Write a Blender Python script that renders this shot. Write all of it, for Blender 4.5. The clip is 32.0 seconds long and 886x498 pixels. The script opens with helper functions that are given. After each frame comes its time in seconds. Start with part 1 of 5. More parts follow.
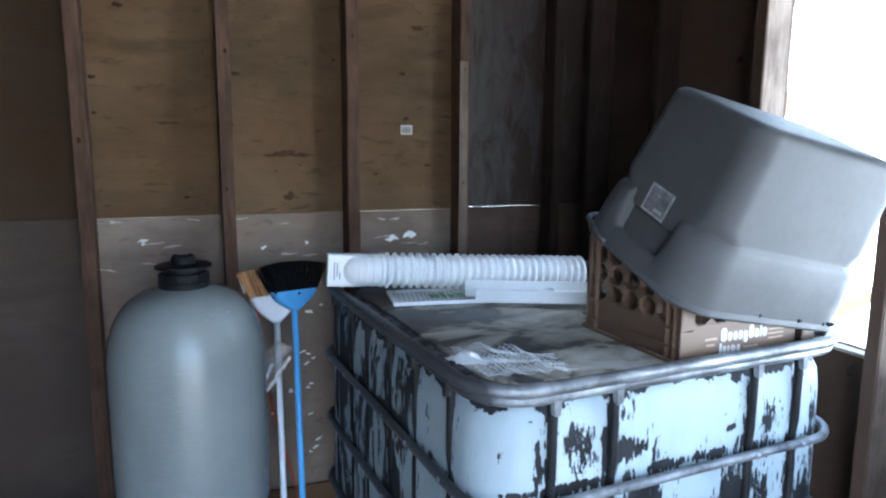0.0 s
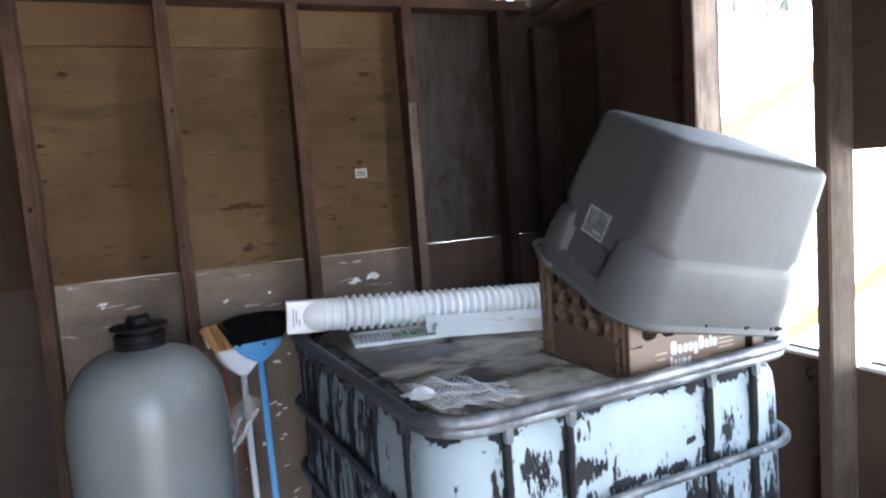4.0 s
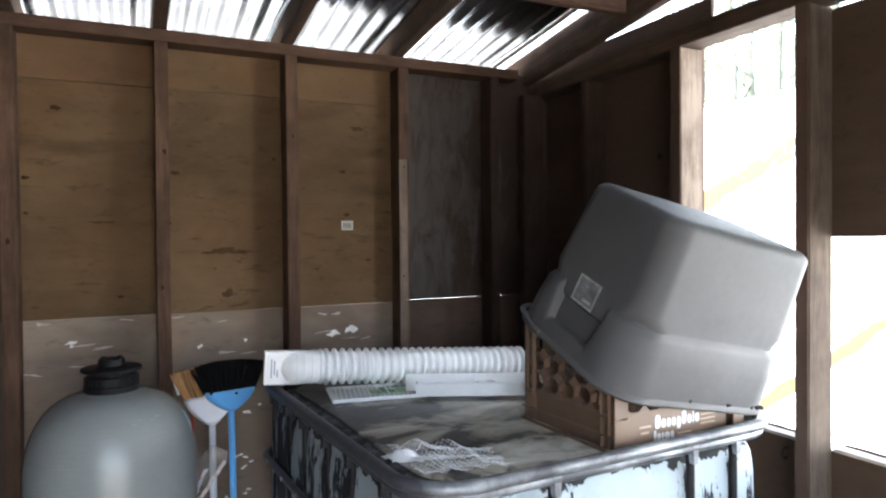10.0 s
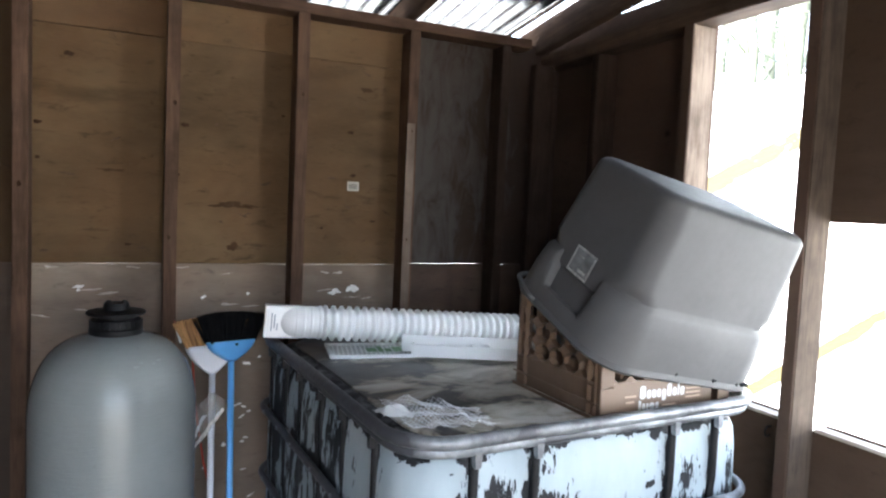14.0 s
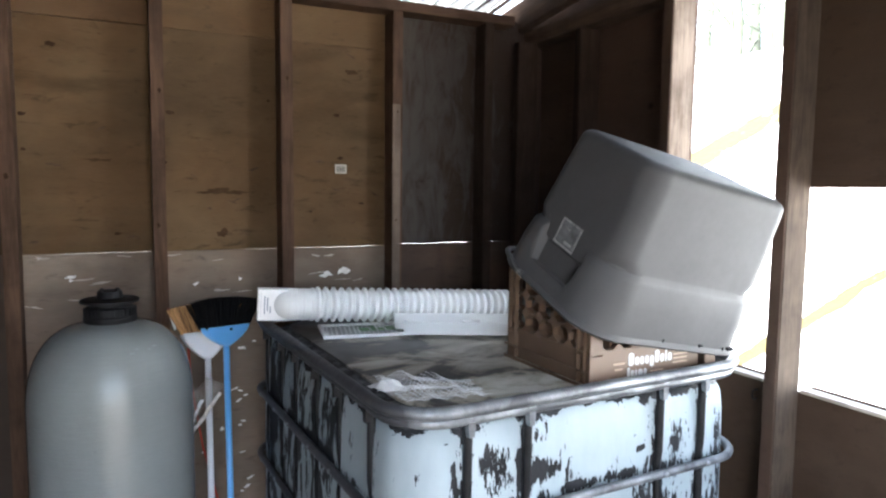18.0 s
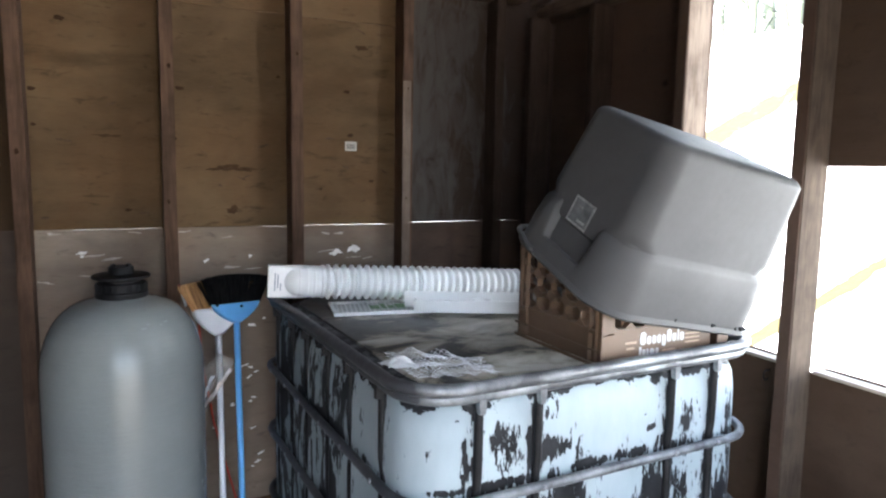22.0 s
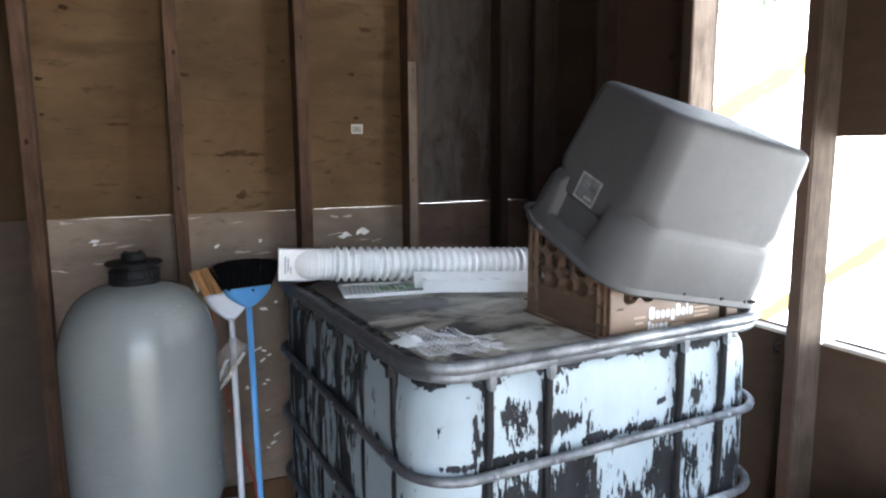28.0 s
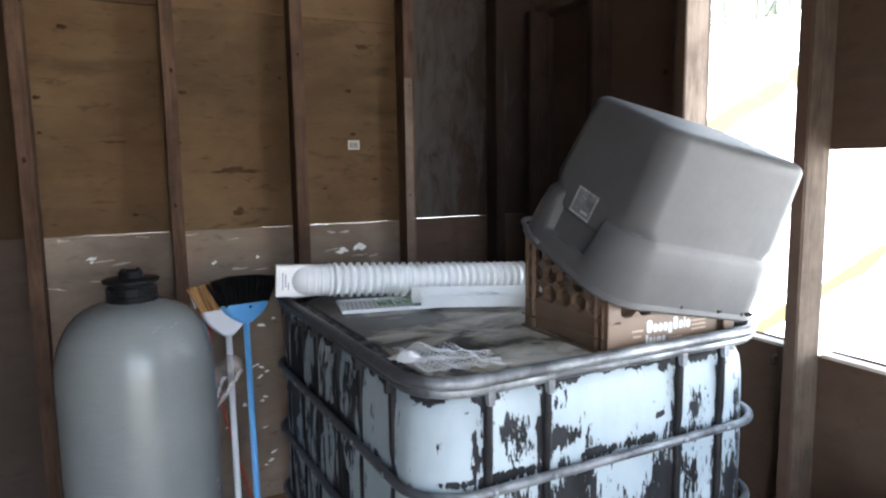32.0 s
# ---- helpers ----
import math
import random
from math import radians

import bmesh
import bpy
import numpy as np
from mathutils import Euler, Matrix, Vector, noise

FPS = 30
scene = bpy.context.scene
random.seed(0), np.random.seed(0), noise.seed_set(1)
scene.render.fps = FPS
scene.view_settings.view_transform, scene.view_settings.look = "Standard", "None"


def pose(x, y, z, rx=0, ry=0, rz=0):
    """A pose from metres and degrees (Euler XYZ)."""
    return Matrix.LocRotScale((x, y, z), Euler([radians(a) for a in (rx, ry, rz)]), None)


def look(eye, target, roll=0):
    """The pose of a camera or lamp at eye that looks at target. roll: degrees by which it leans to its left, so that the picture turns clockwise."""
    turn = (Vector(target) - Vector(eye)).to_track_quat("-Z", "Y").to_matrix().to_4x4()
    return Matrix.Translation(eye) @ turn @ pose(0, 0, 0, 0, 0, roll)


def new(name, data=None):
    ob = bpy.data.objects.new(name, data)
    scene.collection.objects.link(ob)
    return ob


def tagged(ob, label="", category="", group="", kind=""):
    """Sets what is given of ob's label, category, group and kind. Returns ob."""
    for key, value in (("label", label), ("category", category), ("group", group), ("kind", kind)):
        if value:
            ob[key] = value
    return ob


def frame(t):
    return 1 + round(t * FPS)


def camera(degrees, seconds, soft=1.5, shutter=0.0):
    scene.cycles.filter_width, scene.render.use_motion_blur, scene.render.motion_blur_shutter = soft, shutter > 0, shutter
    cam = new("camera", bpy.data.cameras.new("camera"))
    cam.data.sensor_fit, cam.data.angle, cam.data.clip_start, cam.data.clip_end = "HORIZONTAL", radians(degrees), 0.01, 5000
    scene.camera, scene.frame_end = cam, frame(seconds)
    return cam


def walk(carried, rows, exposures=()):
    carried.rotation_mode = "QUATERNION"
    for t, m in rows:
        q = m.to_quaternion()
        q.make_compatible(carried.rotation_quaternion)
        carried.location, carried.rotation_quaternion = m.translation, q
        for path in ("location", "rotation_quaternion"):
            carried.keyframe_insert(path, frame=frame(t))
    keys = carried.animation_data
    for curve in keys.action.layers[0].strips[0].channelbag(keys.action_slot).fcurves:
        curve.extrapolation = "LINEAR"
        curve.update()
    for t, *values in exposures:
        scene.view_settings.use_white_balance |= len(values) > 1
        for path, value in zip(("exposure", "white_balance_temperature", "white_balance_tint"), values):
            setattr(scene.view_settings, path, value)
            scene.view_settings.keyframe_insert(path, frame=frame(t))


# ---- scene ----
cam = camera(67.2, 32.0, 2.25)
EXPOSURE = 4.3
BALANCE = [(t, EXPOSURE + e, k, 7 - max(0.0, 4.0 - t * 2)) for t, e, k in ((0.0, 0.06, 4780), (1.0, 0.04, 5020), (3.0, 0.0, 5290), (6.0, 0.0, 5500), (10.0, 0.0, 5660), (13.0, 0.0, 5620), (19.0, 0.0, 5660), (28.0, 0.0, 5610), (32.0, 0.0, 5610))]
PATH = [
    (0, (-0.553, -2.336, 1.572), (0.159, -0.492, 1.266), 0.4),
    (0.5, (-0.548, -2.349, 1.582), (0.217, -0.518, 1.33), -0.2),
    (1, (-0.543, -2.359, 1.582), (0.239, -0.533, 1.346), 0.5),
    (1.5, (-0.526, -2.369, 1.582), (0.239, -0.538, 1.331), 0.5),
    (2, (-0.492, -2.378, 1.579), (0.297, -0.553, 1.369), -3.0),
    (2.5, (-0.455, -2.385, 1.568), (0.302, -0.544, 1.375), -5.6),
    (3, (-0.449, -2.384, 1.565), (0.3, -0.54, 1.376), -6.1),
    (3.5, (-0.462, -2.386, 1.564), (0.291, -0.543, 1.373), -5.3),
    (5.5, (-0.496, -2.386, 1.572), (0.272, -0.55, 1.373), -2.1),
    (6, (-0.5, -2.381, 1.569), (0.27, -0.547, 1.363), -1.5),
    (6.5, (-0.502, -2.385, 1.569), (0.266, -0.551, 1.356), -1.0),
    (7, (-0.515, -2.391, 1.568), (0.253, -0.557, 1.356), -0.7),
    (7.5, (-0.511, -2.381, 1.549), (0.27, -0.557, 1.306), -1.2),
    (8, (-0.512, -2.374, 1.543), (0.307, -0.585, 1.186), -1.5),
    (8.5, (-0.514, -2.368, 1.553), (0.307, -0.582, 1.183), -0.3),
    (9, (-0.527, -2.359, 1.568), (0.28, -0.566, 1.203), 7.2),
    (9.5, (-0.528, -2.376, 1.589), (0.25, -0.541, 1.418), -0.0),
    (10, (-0.526, -2.368, 1.58), (0.328, -0.56, 1.546), -0.5),
    (10.5, (-0.523, -2.381, 1.572), (0.373, -0.593, 1.58), 1.1),
    (11, (-0.552, -2.349, 1.577), (0.353, -0.566, 1.608), 2.6),
    (11.5, (-0.587, -2.377, 1.569), (0.322, -0.596, 1.532), 2.9),
    (12, (-0.534, -2.38, 1.573), (0.371, -0.599, 1.496), 2.6),
    (12.5, (-0.52, -2.387, 1.567), (0.31, -0.571, 1.46), 2.4),
    (13, (-0.522, -2.396, 1.566), (0.3, -0.577, 1.446), 2.0),
    (13.5, (-0.519, -2.396, 1.562), (0.306, -0.578, 1.436), 1.8),
    (14, (-0.523, -2.4, 1.571), (0.312, -0.588, 1.442), 2.6),
    (14.5, (-0.523, -2.412, 1.566), (0.311, -0.601, 1.42), 2.2),
    (16.5, (-0.531, -2.439, 1.569), (0.308, -0.63, 1.414), 1.1),
    (17, (-0.533, -2.437, 1.566), (0.309, -0.63, 1.402), 0.8),
    (17.5, (-0.528, -2.43, 1.562), (0.322, -0.628, 1.391), 0.8),
    (18, (-0.524, -2.424, 1.558), (0.332, -0.626, 1.379), 0.7),
    (18.5, (-0.525, -2.422, 1.559), (0.334, -0.626, 1.369), 1.1),
    (19, (-0.525, -2.424, 1.557), (0.342, -0.633, 1.355), 0.6),
    (19.5, (-0.523, -2.425, 1.553), (0.347, -0.636, 1.34), 0.4),
    (20, (-0.527, -2.421, 1.555), (0.345, -0.636, 1.328), 1.1),
    (20.5, (-0.529, -2.419, 1.553), (0.344, -0.635, 1.322), 1.5),
    (21, (-0.531, -2.415, 1.551), (0.329, -0.626, 1.31), 1.4),
    (21.5, (-0.529, -2.412, 1.552), (0.315, -0.615, 1.309), 1.3),
    (22, (-0.528, -2.412, 1.55), (0.306, -0.609, 1.312), 1.0),
    (22.5, (-0.53, -2.416, 1.556), (0.296, -0.608, 1.333), 0.9),
    (23, (-0.53, -2.42, 1.558), (0.298, -0.611, 1.349), 0.7),
    (23.5, (-0.526, -2.419, 1.554), (0.301, -0.609, 1.351), 0.4),
    (24, (-0.524, -2.417, 1.553), (0.309, -0.61, 1.345), -0.4),
    (24.5, (-0.523, -2.41, 1.549), (0.307, -0.605, 1.325), -1.0),
    (25, (-0.522, -2.408, 1.547), (0.304, -0.605, 1.293), -1.2),
    (25.5, (-0.522, -2.409, 1.55), (0.299, -0.606, 1.276), -1.1),
    (27.5, (-0.524, -2.421, 1.546), (0.282, -0.614, 1.258), -0.8),
    (28, (-0.527, -2.422, 1.544), (0.277, -0.613, 1.254), -0.4),
    (28.5, (-0.531, -2.419, 1.549), (0.274, -0.611, 1.261), -0.1),
    (29, (-0.528, -2.412, 1.548), (0.277, -0.604, 1.267), 0.1),
    (29.5, (-0.529, -2.414, 1.555), (0.278, -0.603, 1.287), 0.5),
    (30, (-0.53, -2.416, 1.554), (0.272, -0.602, 1.297), 0.6),
    (30.5, (-0.526, -2.413, 1.552), (0.275, -0.598, 1.3), 0.4),
    (31, (-0.525, -2.42, 1.552), (0.282, -0.607, 1.303), -0.2),
    (31.5, (-0.529, -2.424, 1.551), (0.283, -0.613, 1.306), -0.7),
    (32, (-0.53, -2.425, 1.547), (0.285, -0.616, 1.299), -0.8),
]
walk(cam, [(t, look(eye, target, roll)) for t, eye, target, roll in PATH], BALANCE)

# ---- world, sun, exposure ----
SUN_DIR = Vector((0.90, 0.16, -0.92)).normalized()      # from the left and behind the entrance
world = bpy.data.worlds.new("sky")
scene.world = world
world.use_nodes = True
wn = world.node_tree
sky = wn.nodes.new("ShaderNodeTexSky")
sky.sky_type = "NISHITA"
sky.sun_disc = False
sky.dust_density = 6.0
sky.air_density = 0.8
sky.sun_elevation = radians(44)
sky.sun_rotation = math.atan2(-SUN_DIR.x, -SUN_DIR.y)
haze = wn.nodes.new("ShaderNodeHueSaturation")                # thin white cloud takes most of the blue
haze.inputs["Saturation"].default_value = 0.40
wn.links.new(sky.outputs[0], haze.inputs["Color"])
wn.links.new(haze.outputs[0], wn.nodes["Background"].inputs[0])
wn.nodes["Background"].inputs[1].default_value = 0.15
sun = new("sun", bpy.data.lights.new("sun", "SUN"))
sun.data.energy, sun.data.angle, sun.data.color = 3.6, radians(3), (1.0, 0.975, 0.945)
sun.matrix_world = look((0, 0, 8), Vector((0, 0, 8)) + SUN_DIR)


# ---- materials ----
def mat_base(name, rough=0.6, metal=0.0, spec=0.5):
    m = bpy.data.materials.new(name)
    m.use_nodes = True
    b = m.node_tree.nodes["Principled BSDF"]
    b.inputs["Roughness"].default_value = rough
    b.inputs["Metallic"].default_value = metal
    b.inputs["Specular IOR Level"].default_value = spec
    return m, m.node_tree, b


def coords(nt, scale=(1, 1, 1), rand=True):
    """Object coordinates, shifted at random object by object."""
    tc = nt.nodes.new("ShaderNodeTexCoord")
    mp = nt.nodes.new("ShaderNodeMapping")
    mp.inputs["Scale"].default_value = scale
    nt.links.new(tc.outputs["Object"], mp.inputs["Vector"])
    if rand:
        oi = nt.nodes.new("ShaderNodeObjectInfo")
        mu = nt.nodes.new("ShaderNodeMath")
        mu.operation = "MULTIPLY"
        mu.inputs[1].default_value = 37.0
        nt.links.new(oi.outputs["Random"], mu.inputs[0])
        nt.links.new(mu.outputs[0], mp.inputs["Location"])
    return mp.outputs[0]


def noise_tex(nt, vec, scale, detail=4.0, rough=0.55, dist=0.0):
    n = nt.nodes.new("ShaderNodeTexNoise")
    n.inputs["Scale"].default_value = scale
    n.inputs["Detail"].default_value = detail
    n.inputs["Roughness"].default_value = rough
    n.inputs["Distortion"].default_value = dist
    nt.links.new(vec, n.inputs["Vector"])
    return n.outputs["Fac"]


def ramp(nt, fac, stops):
    r = nt.nodes.new("ShaderNodeValToRGB")
    e = r.color_ramp.elements
    while len(e) < len(stops):
        e.new(0.5)
    for el, (p, c) in zip(e, stops):
        el.position = p
        el.color = (*c, 1) if len(c) == 3 else c
    nt.links.new(fac, r.inputs[0])
    return r.outputs[0]


def mix(nt, fac, a, b, mode="MIX"):
    m = nt.nodes.new("ShaderNodeMix")
    m.data_type, m.blend_type = "RGBA", mode
    for sock, v in ((m.inputs[0], fac), (m.inputs[6], a), (m.inputs[7], b)):
        if isinstance(v, (int, float)):
            sock.default_value = v
        elif isinstance(v, tuple):
            sock.default_value = (*v, 1)
        else:
            nt.links.new(v, sock)
    return m.outputs[2]


def calc(nt, op, a, b=0.0, clamp=False):
    m = nt.nodes.new("ShaderNodeMath")
    m.operation = op
    m.use_clamp = clamp
    for sock, v in ((m.inputs[0], a), (m.inputs[1], b)):
        if isinstance(v, (int, float)):
            sock.default_value = v
        else:
            nt.links.new(v, sock)
    return m.outputs[0]


def bump(nt, bsdf, height, strength=0.3, dist=0.002):
    b = nt.nodes.new("ShaderNodeBump")
    b.inputs["Strength"].default_value = strength
    b.inputs["Distance"].default_value = dist
    nt.links.new(height, b.inputs["Height"])
    nt.links.new(b.outputs[0], bsdf.inputs["Normal"])


def axis(nt, which):
    tc = nt.nodes.new("ShaderNodeTexCoord")
    sp = nt.nodes.new("ShaderNodeSeparateXYZ")
    nt.links.new(tc.outputs["Object"], sp.inputs[0])
    return sp.outputs[which]


def plywood(name, light, dark, knot, stretch=(0.6, 1, 1.5), blotch=0.5):
    """Rotary-cut veneer: long figure along x, blotches, small dark knots."""
    m, nt, b = mat_base(name, 0.8, 0, 0.12)
    v = coords(nt, stretch)
    fig = noise_tex(nt, v, 2.8, 6, 0.58, 0.9)
    col = ramp(nt, fig, [(0.25, dark), (0.48, tuple(p * 0.62 + q * 0.38 for p, q in zip(light, dark))), (0.75, light)])
    ray = nt.nodes.new("ShaderNodeTexWave")                       # wavering cathedral figure of the peeled veneer
    ray.wave_type, ray.bands_direction = "BANDS", "Z"
    for key, val in (("Scale", 3.2), ("Distortion", 9.0), ("Detail", 3.0), ("Detail Scale", 0.7)):
        ray.inputs[key].default_value = val
    nt.links.new(coords(nt, (stretch[0] * 0.5, 1, stretch[2])), ray.inputs["Vector"])
    col = mix(nt, ramp(nt, ray.outputs["Fac"], [(0.3, (0, 0, 0)), (0.95, (0.16, 0.16, 0.16))]), col, tuple(c * 1.1 for c in light))
    stain = noise_tex(nt, coords(nt, (0.9, 1, 1.0)), 3.1, 5, 0.60, 0.3)
    ruddy = tuple(c * k for c, k in zip(light, (0.72, 0.58, 0.50)))
    col = mix(nt, ramp(nt, stain, [(0.40, (0, 0, 0)), (0.60, (blotch, blotch, blotch))]), col, ruddy)
    soil = noise_tex(nt, coords(nt, (1.0, 1, 1.3)), 1.7, 4, 0.55, 0.4)
    col = mix(nt, ramp(nt, soil, [(0.42, (0, 0, 0)), (0.62, (blotch, blotch, blotch))]), col, tuple(c * 1.15 for c in dark))
    speck = noise_tex(nt, coords(nt, (0.7, 1, 2.2)), 17.0, 5, 0.7, 0.6)
    col = mix(nt, ramp(nt, speck, [(0.57, (0, 0, 0)), (0.70, (0.75, 0.75, 0.75))]), col, dark)
    fine = noise_tex(nt, coords(nt, (3, 3, 60)), 9.0, 3, 0.6)
    col = mix(nt, 0.16, col, ramp(nt, fine, [(0.3, dark), (0.7, light)]), "MIX")
    vo = nt.nodes.new("ShaderNodeTexVoronoi")
    vo.inputs["Scale"].default_value = 3.6
    nt.links.new(coords(nt, (0.55, 1, 1.25)), vo.inputs["Vector"])
    col = mix(nt, ramp(nt, vo.outputs["Distance"], [(0.028, (0.9, 0.9, 0.9)), (0.075, (0, 0, 0))]), col, knot)
    nt.links.new(col, b.inputs["Base Color"])
    bump(nt, b, fine, 0.25, 0.001)
    return m


def lumber(name, light, dark, along="z"):
    m, nt, b = mat_base(name, 0.85, 0, 0.12)
    s = {"z": (9, 9, 0.7), "x": (0.7, 9, 9), "y": (9, 0.7, 9)}[along]
    v = coords(nt, s)
    g = noise_tex(nt, v, 4.0, 5, 0.6, 0.8)
    fine = noise_tex(nt, v, 22.0, 3, 0.6)
    col = ramp(nt, g, [(0.25, dark), (0.75, light)])
    blot = noise_tex(nt, coords(nt, (1, 1, 1)), 6.0, 4, 0.6)
    col = mix(nt, ramp(nt, blot, [(0.42, (0, 0, 0)), (0.7, (0.7, 0.7, 0.7))]), col, tuple(c * 0.35 for c in dark))
    col = mix(nt, 0.25, col, ramp(nt, fine, [(0.3, dark), (0.7, light)]))
    nt.links.new(col, b.inputs["Base Color"])
    bump(nt, b, fine, 0.4, 0.0015)
    return m


def plain(name, col, rough=0.5, metal=0.0, var=0.12, scale=6.0, bumps=0.1, spec=0.5):
    m, nt, b = mat_base(name, rough, metal, spec)
    n = noise_tex(nt, coords(nt), scale, 5, 0.6)
    lo, hi = tuple(c * (1 - var) for c in col), tuple(min(1, c * (1 + var)) for c in col)
    nt.links.new(ramp(nt, n, [(0.3, lo), (0.7, hi)]), b.inputs["Base Color"])
    f = noise_tex(nt, coords(nt), scale * 14, 3, 0.6)
    nt.links.new(ramp(nt, f, [(0.2, (rough * 0.8,) * 3), (0.8, (min(1, rough * 1.2),) * 3)]), b.inputs["Roughness"])
    if bumps:
        bump(nt, b, f, bumps, 0.001)
    return m


PLY_TAN = plywood("tan_plywood", (0.150, 0.097, 0.049), (0.040, 0.0245, 0.0125), (0.0368, 0.0192, 0.0105), blotch=0.55)
# Two darker panel copies: shade of the wall's left end is in their colour.
PLY_TAN_SHADED = plywood("shaded_tan_plywood", (0.060, 0.038, 0.022), (0.029, 0.018, 0.010), (0.035, 0.0201, 0.0123), blotch=0.8)
PLY_GREY_SHADED = plywood("shaded_weathered_plywood", (0.0828, 0.0648, 0.0518), (0.0446, 0.0338, 0.0266), (0.0875, 0.0648, 0.0508), blotch=0.6)
PLY_PALE = plywood("pale_plywood", (0.150, 0.092, 0.047), (0.075, 0.044, 0.023), (0.0868, 0.0488, 0.0217))
PLY_GREY = plywood("weathered_plywood", (0.324, 0.263, 0.203), (0.104, 0.0792, 0.0585), (0.123, 0.0963, 0.0788), blotch=0.6)
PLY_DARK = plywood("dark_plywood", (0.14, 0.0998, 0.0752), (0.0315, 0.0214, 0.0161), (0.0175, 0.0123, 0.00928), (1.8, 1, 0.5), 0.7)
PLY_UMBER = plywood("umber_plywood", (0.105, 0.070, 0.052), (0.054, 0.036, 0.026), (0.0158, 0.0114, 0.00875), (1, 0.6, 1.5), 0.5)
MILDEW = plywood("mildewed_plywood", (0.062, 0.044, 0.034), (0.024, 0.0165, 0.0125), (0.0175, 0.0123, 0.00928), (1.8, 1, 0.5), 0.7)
PLY_BROWN = plywood("brown_plywood", (0.082, 0.055, 0.037), (0.046, 0.030, 0.0205), (0.035, 0.0227, 0.0158), blotch=0.4)
STUD = lumber("stud_wood", (0.136, 0.0816, 0.0527), (0.0476, 0.0272, 0.0179))
# Darker copy of the stud wood; the dim corner's shade is in its colour.
STUD_SHADED = lumber("shaded_stud_wood", (0.062, 0.041, 0.030), (0.026, 0.0165, 0.012))
STUD_X = lumber("plate_wood", (0.133, 0.0799, 0.0527), (0.0527, 0.0306, 0.0204), "x")
RAFTER = lumber("rafter_wood", (0.116, 0.0765, 0.0527), (0.0408, 0.0263, 0.0179), "y")
SILL = lumber("pale_wood", (0.62, 0.57, 0.50), (0.42, 0.36, 0.29), "y")
POST_DULL = lumber("dull_board", (0.203, 0.158, 0.12), (0.112, 0.0825, 0.063))
# Two tones of one post wood: darker for shade, paler for window light.
POST_SHADED = lumber("shaded_rough_wood", (0.135, 0.104, 0.078), (0.045, 0.032, 0.023))
POST_LIT = lumber("lit_post_wood", (0.27, 0.215, 0.168), (0.085, 0.06, 0.044))


def worn_tube():
    """Galvanized tube with most of its dark paint still on."""
    m, nt, b = mat_base("worn_dark_tube", 0.4, 0.6)
    n = noise_tex(nt, coords(nt, (1, 1, 1)), 9.0, 5, 0.6)
    kept = calc(nt, "MULTIPLY", calc(nt, "ADD", axis(nt, 0), 0.478), 30.0, True)      # the paint is whole along one side
    n = calc(nt, "MULTIPLY", n, calc(nt, "ADD", 0.55, calc(nt, "MULTIPLY", kept, 0.45)))
    fac = ramp(nt, n, [(0.42, (0, 0, 0)), (0.68, (1, 1, 1))])
    nt.links.new(mix(nt, fac, (0.0675, 0.069, 0.075), (0.33, 0.345, 0.36)), b.inputs["Base Color"])
    nt.links.new(ramp(nt, n, [(0.4, (0.2, 0.2, 0.2)), (0.7, (0.7, 0.7, 0.7))]), b.inputs["Metallic"])
    nt.links.new(ramp(nt, noise_tex(nt, coords(nt), 60.0, 4, 0.6), [(0.3, (0.36, 0.36, 0.36)), (0.7, (0.55, 0.55, 0.55))]), b.inputs["Roughness"])
    bump(nt, b, n, 0.06, 0.001)
    return m


GALV = worn_tube()
BARE = plain("bare_zinc", (0.24, 0.25, 0.265), 0.38, 0.75, 0.4, 40.0, 0.2)
DARK_TUBE = plain("dark_painted_tube", (0.013, 0.013, 0.0145), 0.5, 0.0, 0.5, 18.0, 0.15, 0.2)
GREY_TUB = plain("grey_plastic", (0.078, 0.0768, 0.0765), 0.56, 0, 0.12, 4.0, 0.05, 0.16)


def wound_fiberglass():
    """Glossy grey resin over horizontal windings, dusty in places."""
    m, nt, b = mat_base("grey_fiberglass", 0.14, 0, 0.40)
    dust = noise_tex(nt, coords(nt, (1, 1, 0.6), False), 6.0, 6, 0.62)
    wind = noise_tex(nt, coords(nt, (3.0, 3.0, 60), False), 5.0, 5, 0.62, 0.5)
    lean = noise_tex(nt, coords(nt, (8, 8, 22), False), 4.0, 4, 0.6, 1.2)
    col = ramp(nt, dust, [(0.3, (0.182, 0.196, 0.194)), (0.7, (0.222, 0.237, 0.233))])
    col = mix(nt, ramp(nt, wind, [(0.35, (0, 0, 0)), (0.75, (0.35, 0.35, 0.35))]), col, (0.245, 0.26, 0.256))
    fleck = noise_tex(nt, coords(nt, (1, 1, 1.6), False), 42.0, 4, 0.6)
    col = mix(nt, ramp(nt, fleck, [(0.70, (0, 0, 0)), (0.76, (0.5, 0.5, 0.5))]), col, (0.12, 0.125, 0.12))
    nt.links.new(col, b.inputs["Base Color"])
    nt.links.new(ramp(nt, dust, [(0.35, (0.08, 0.08, 0.08)), (0.7, (0.14, 0.14, 0.14))]), b.inputs["Roughness"])
    bump(nt, b, calc(nt, "ADD", wind, calc(nt, "MULTIPLY", lean, 1.6)), 0.28, 0.0016)
    return m


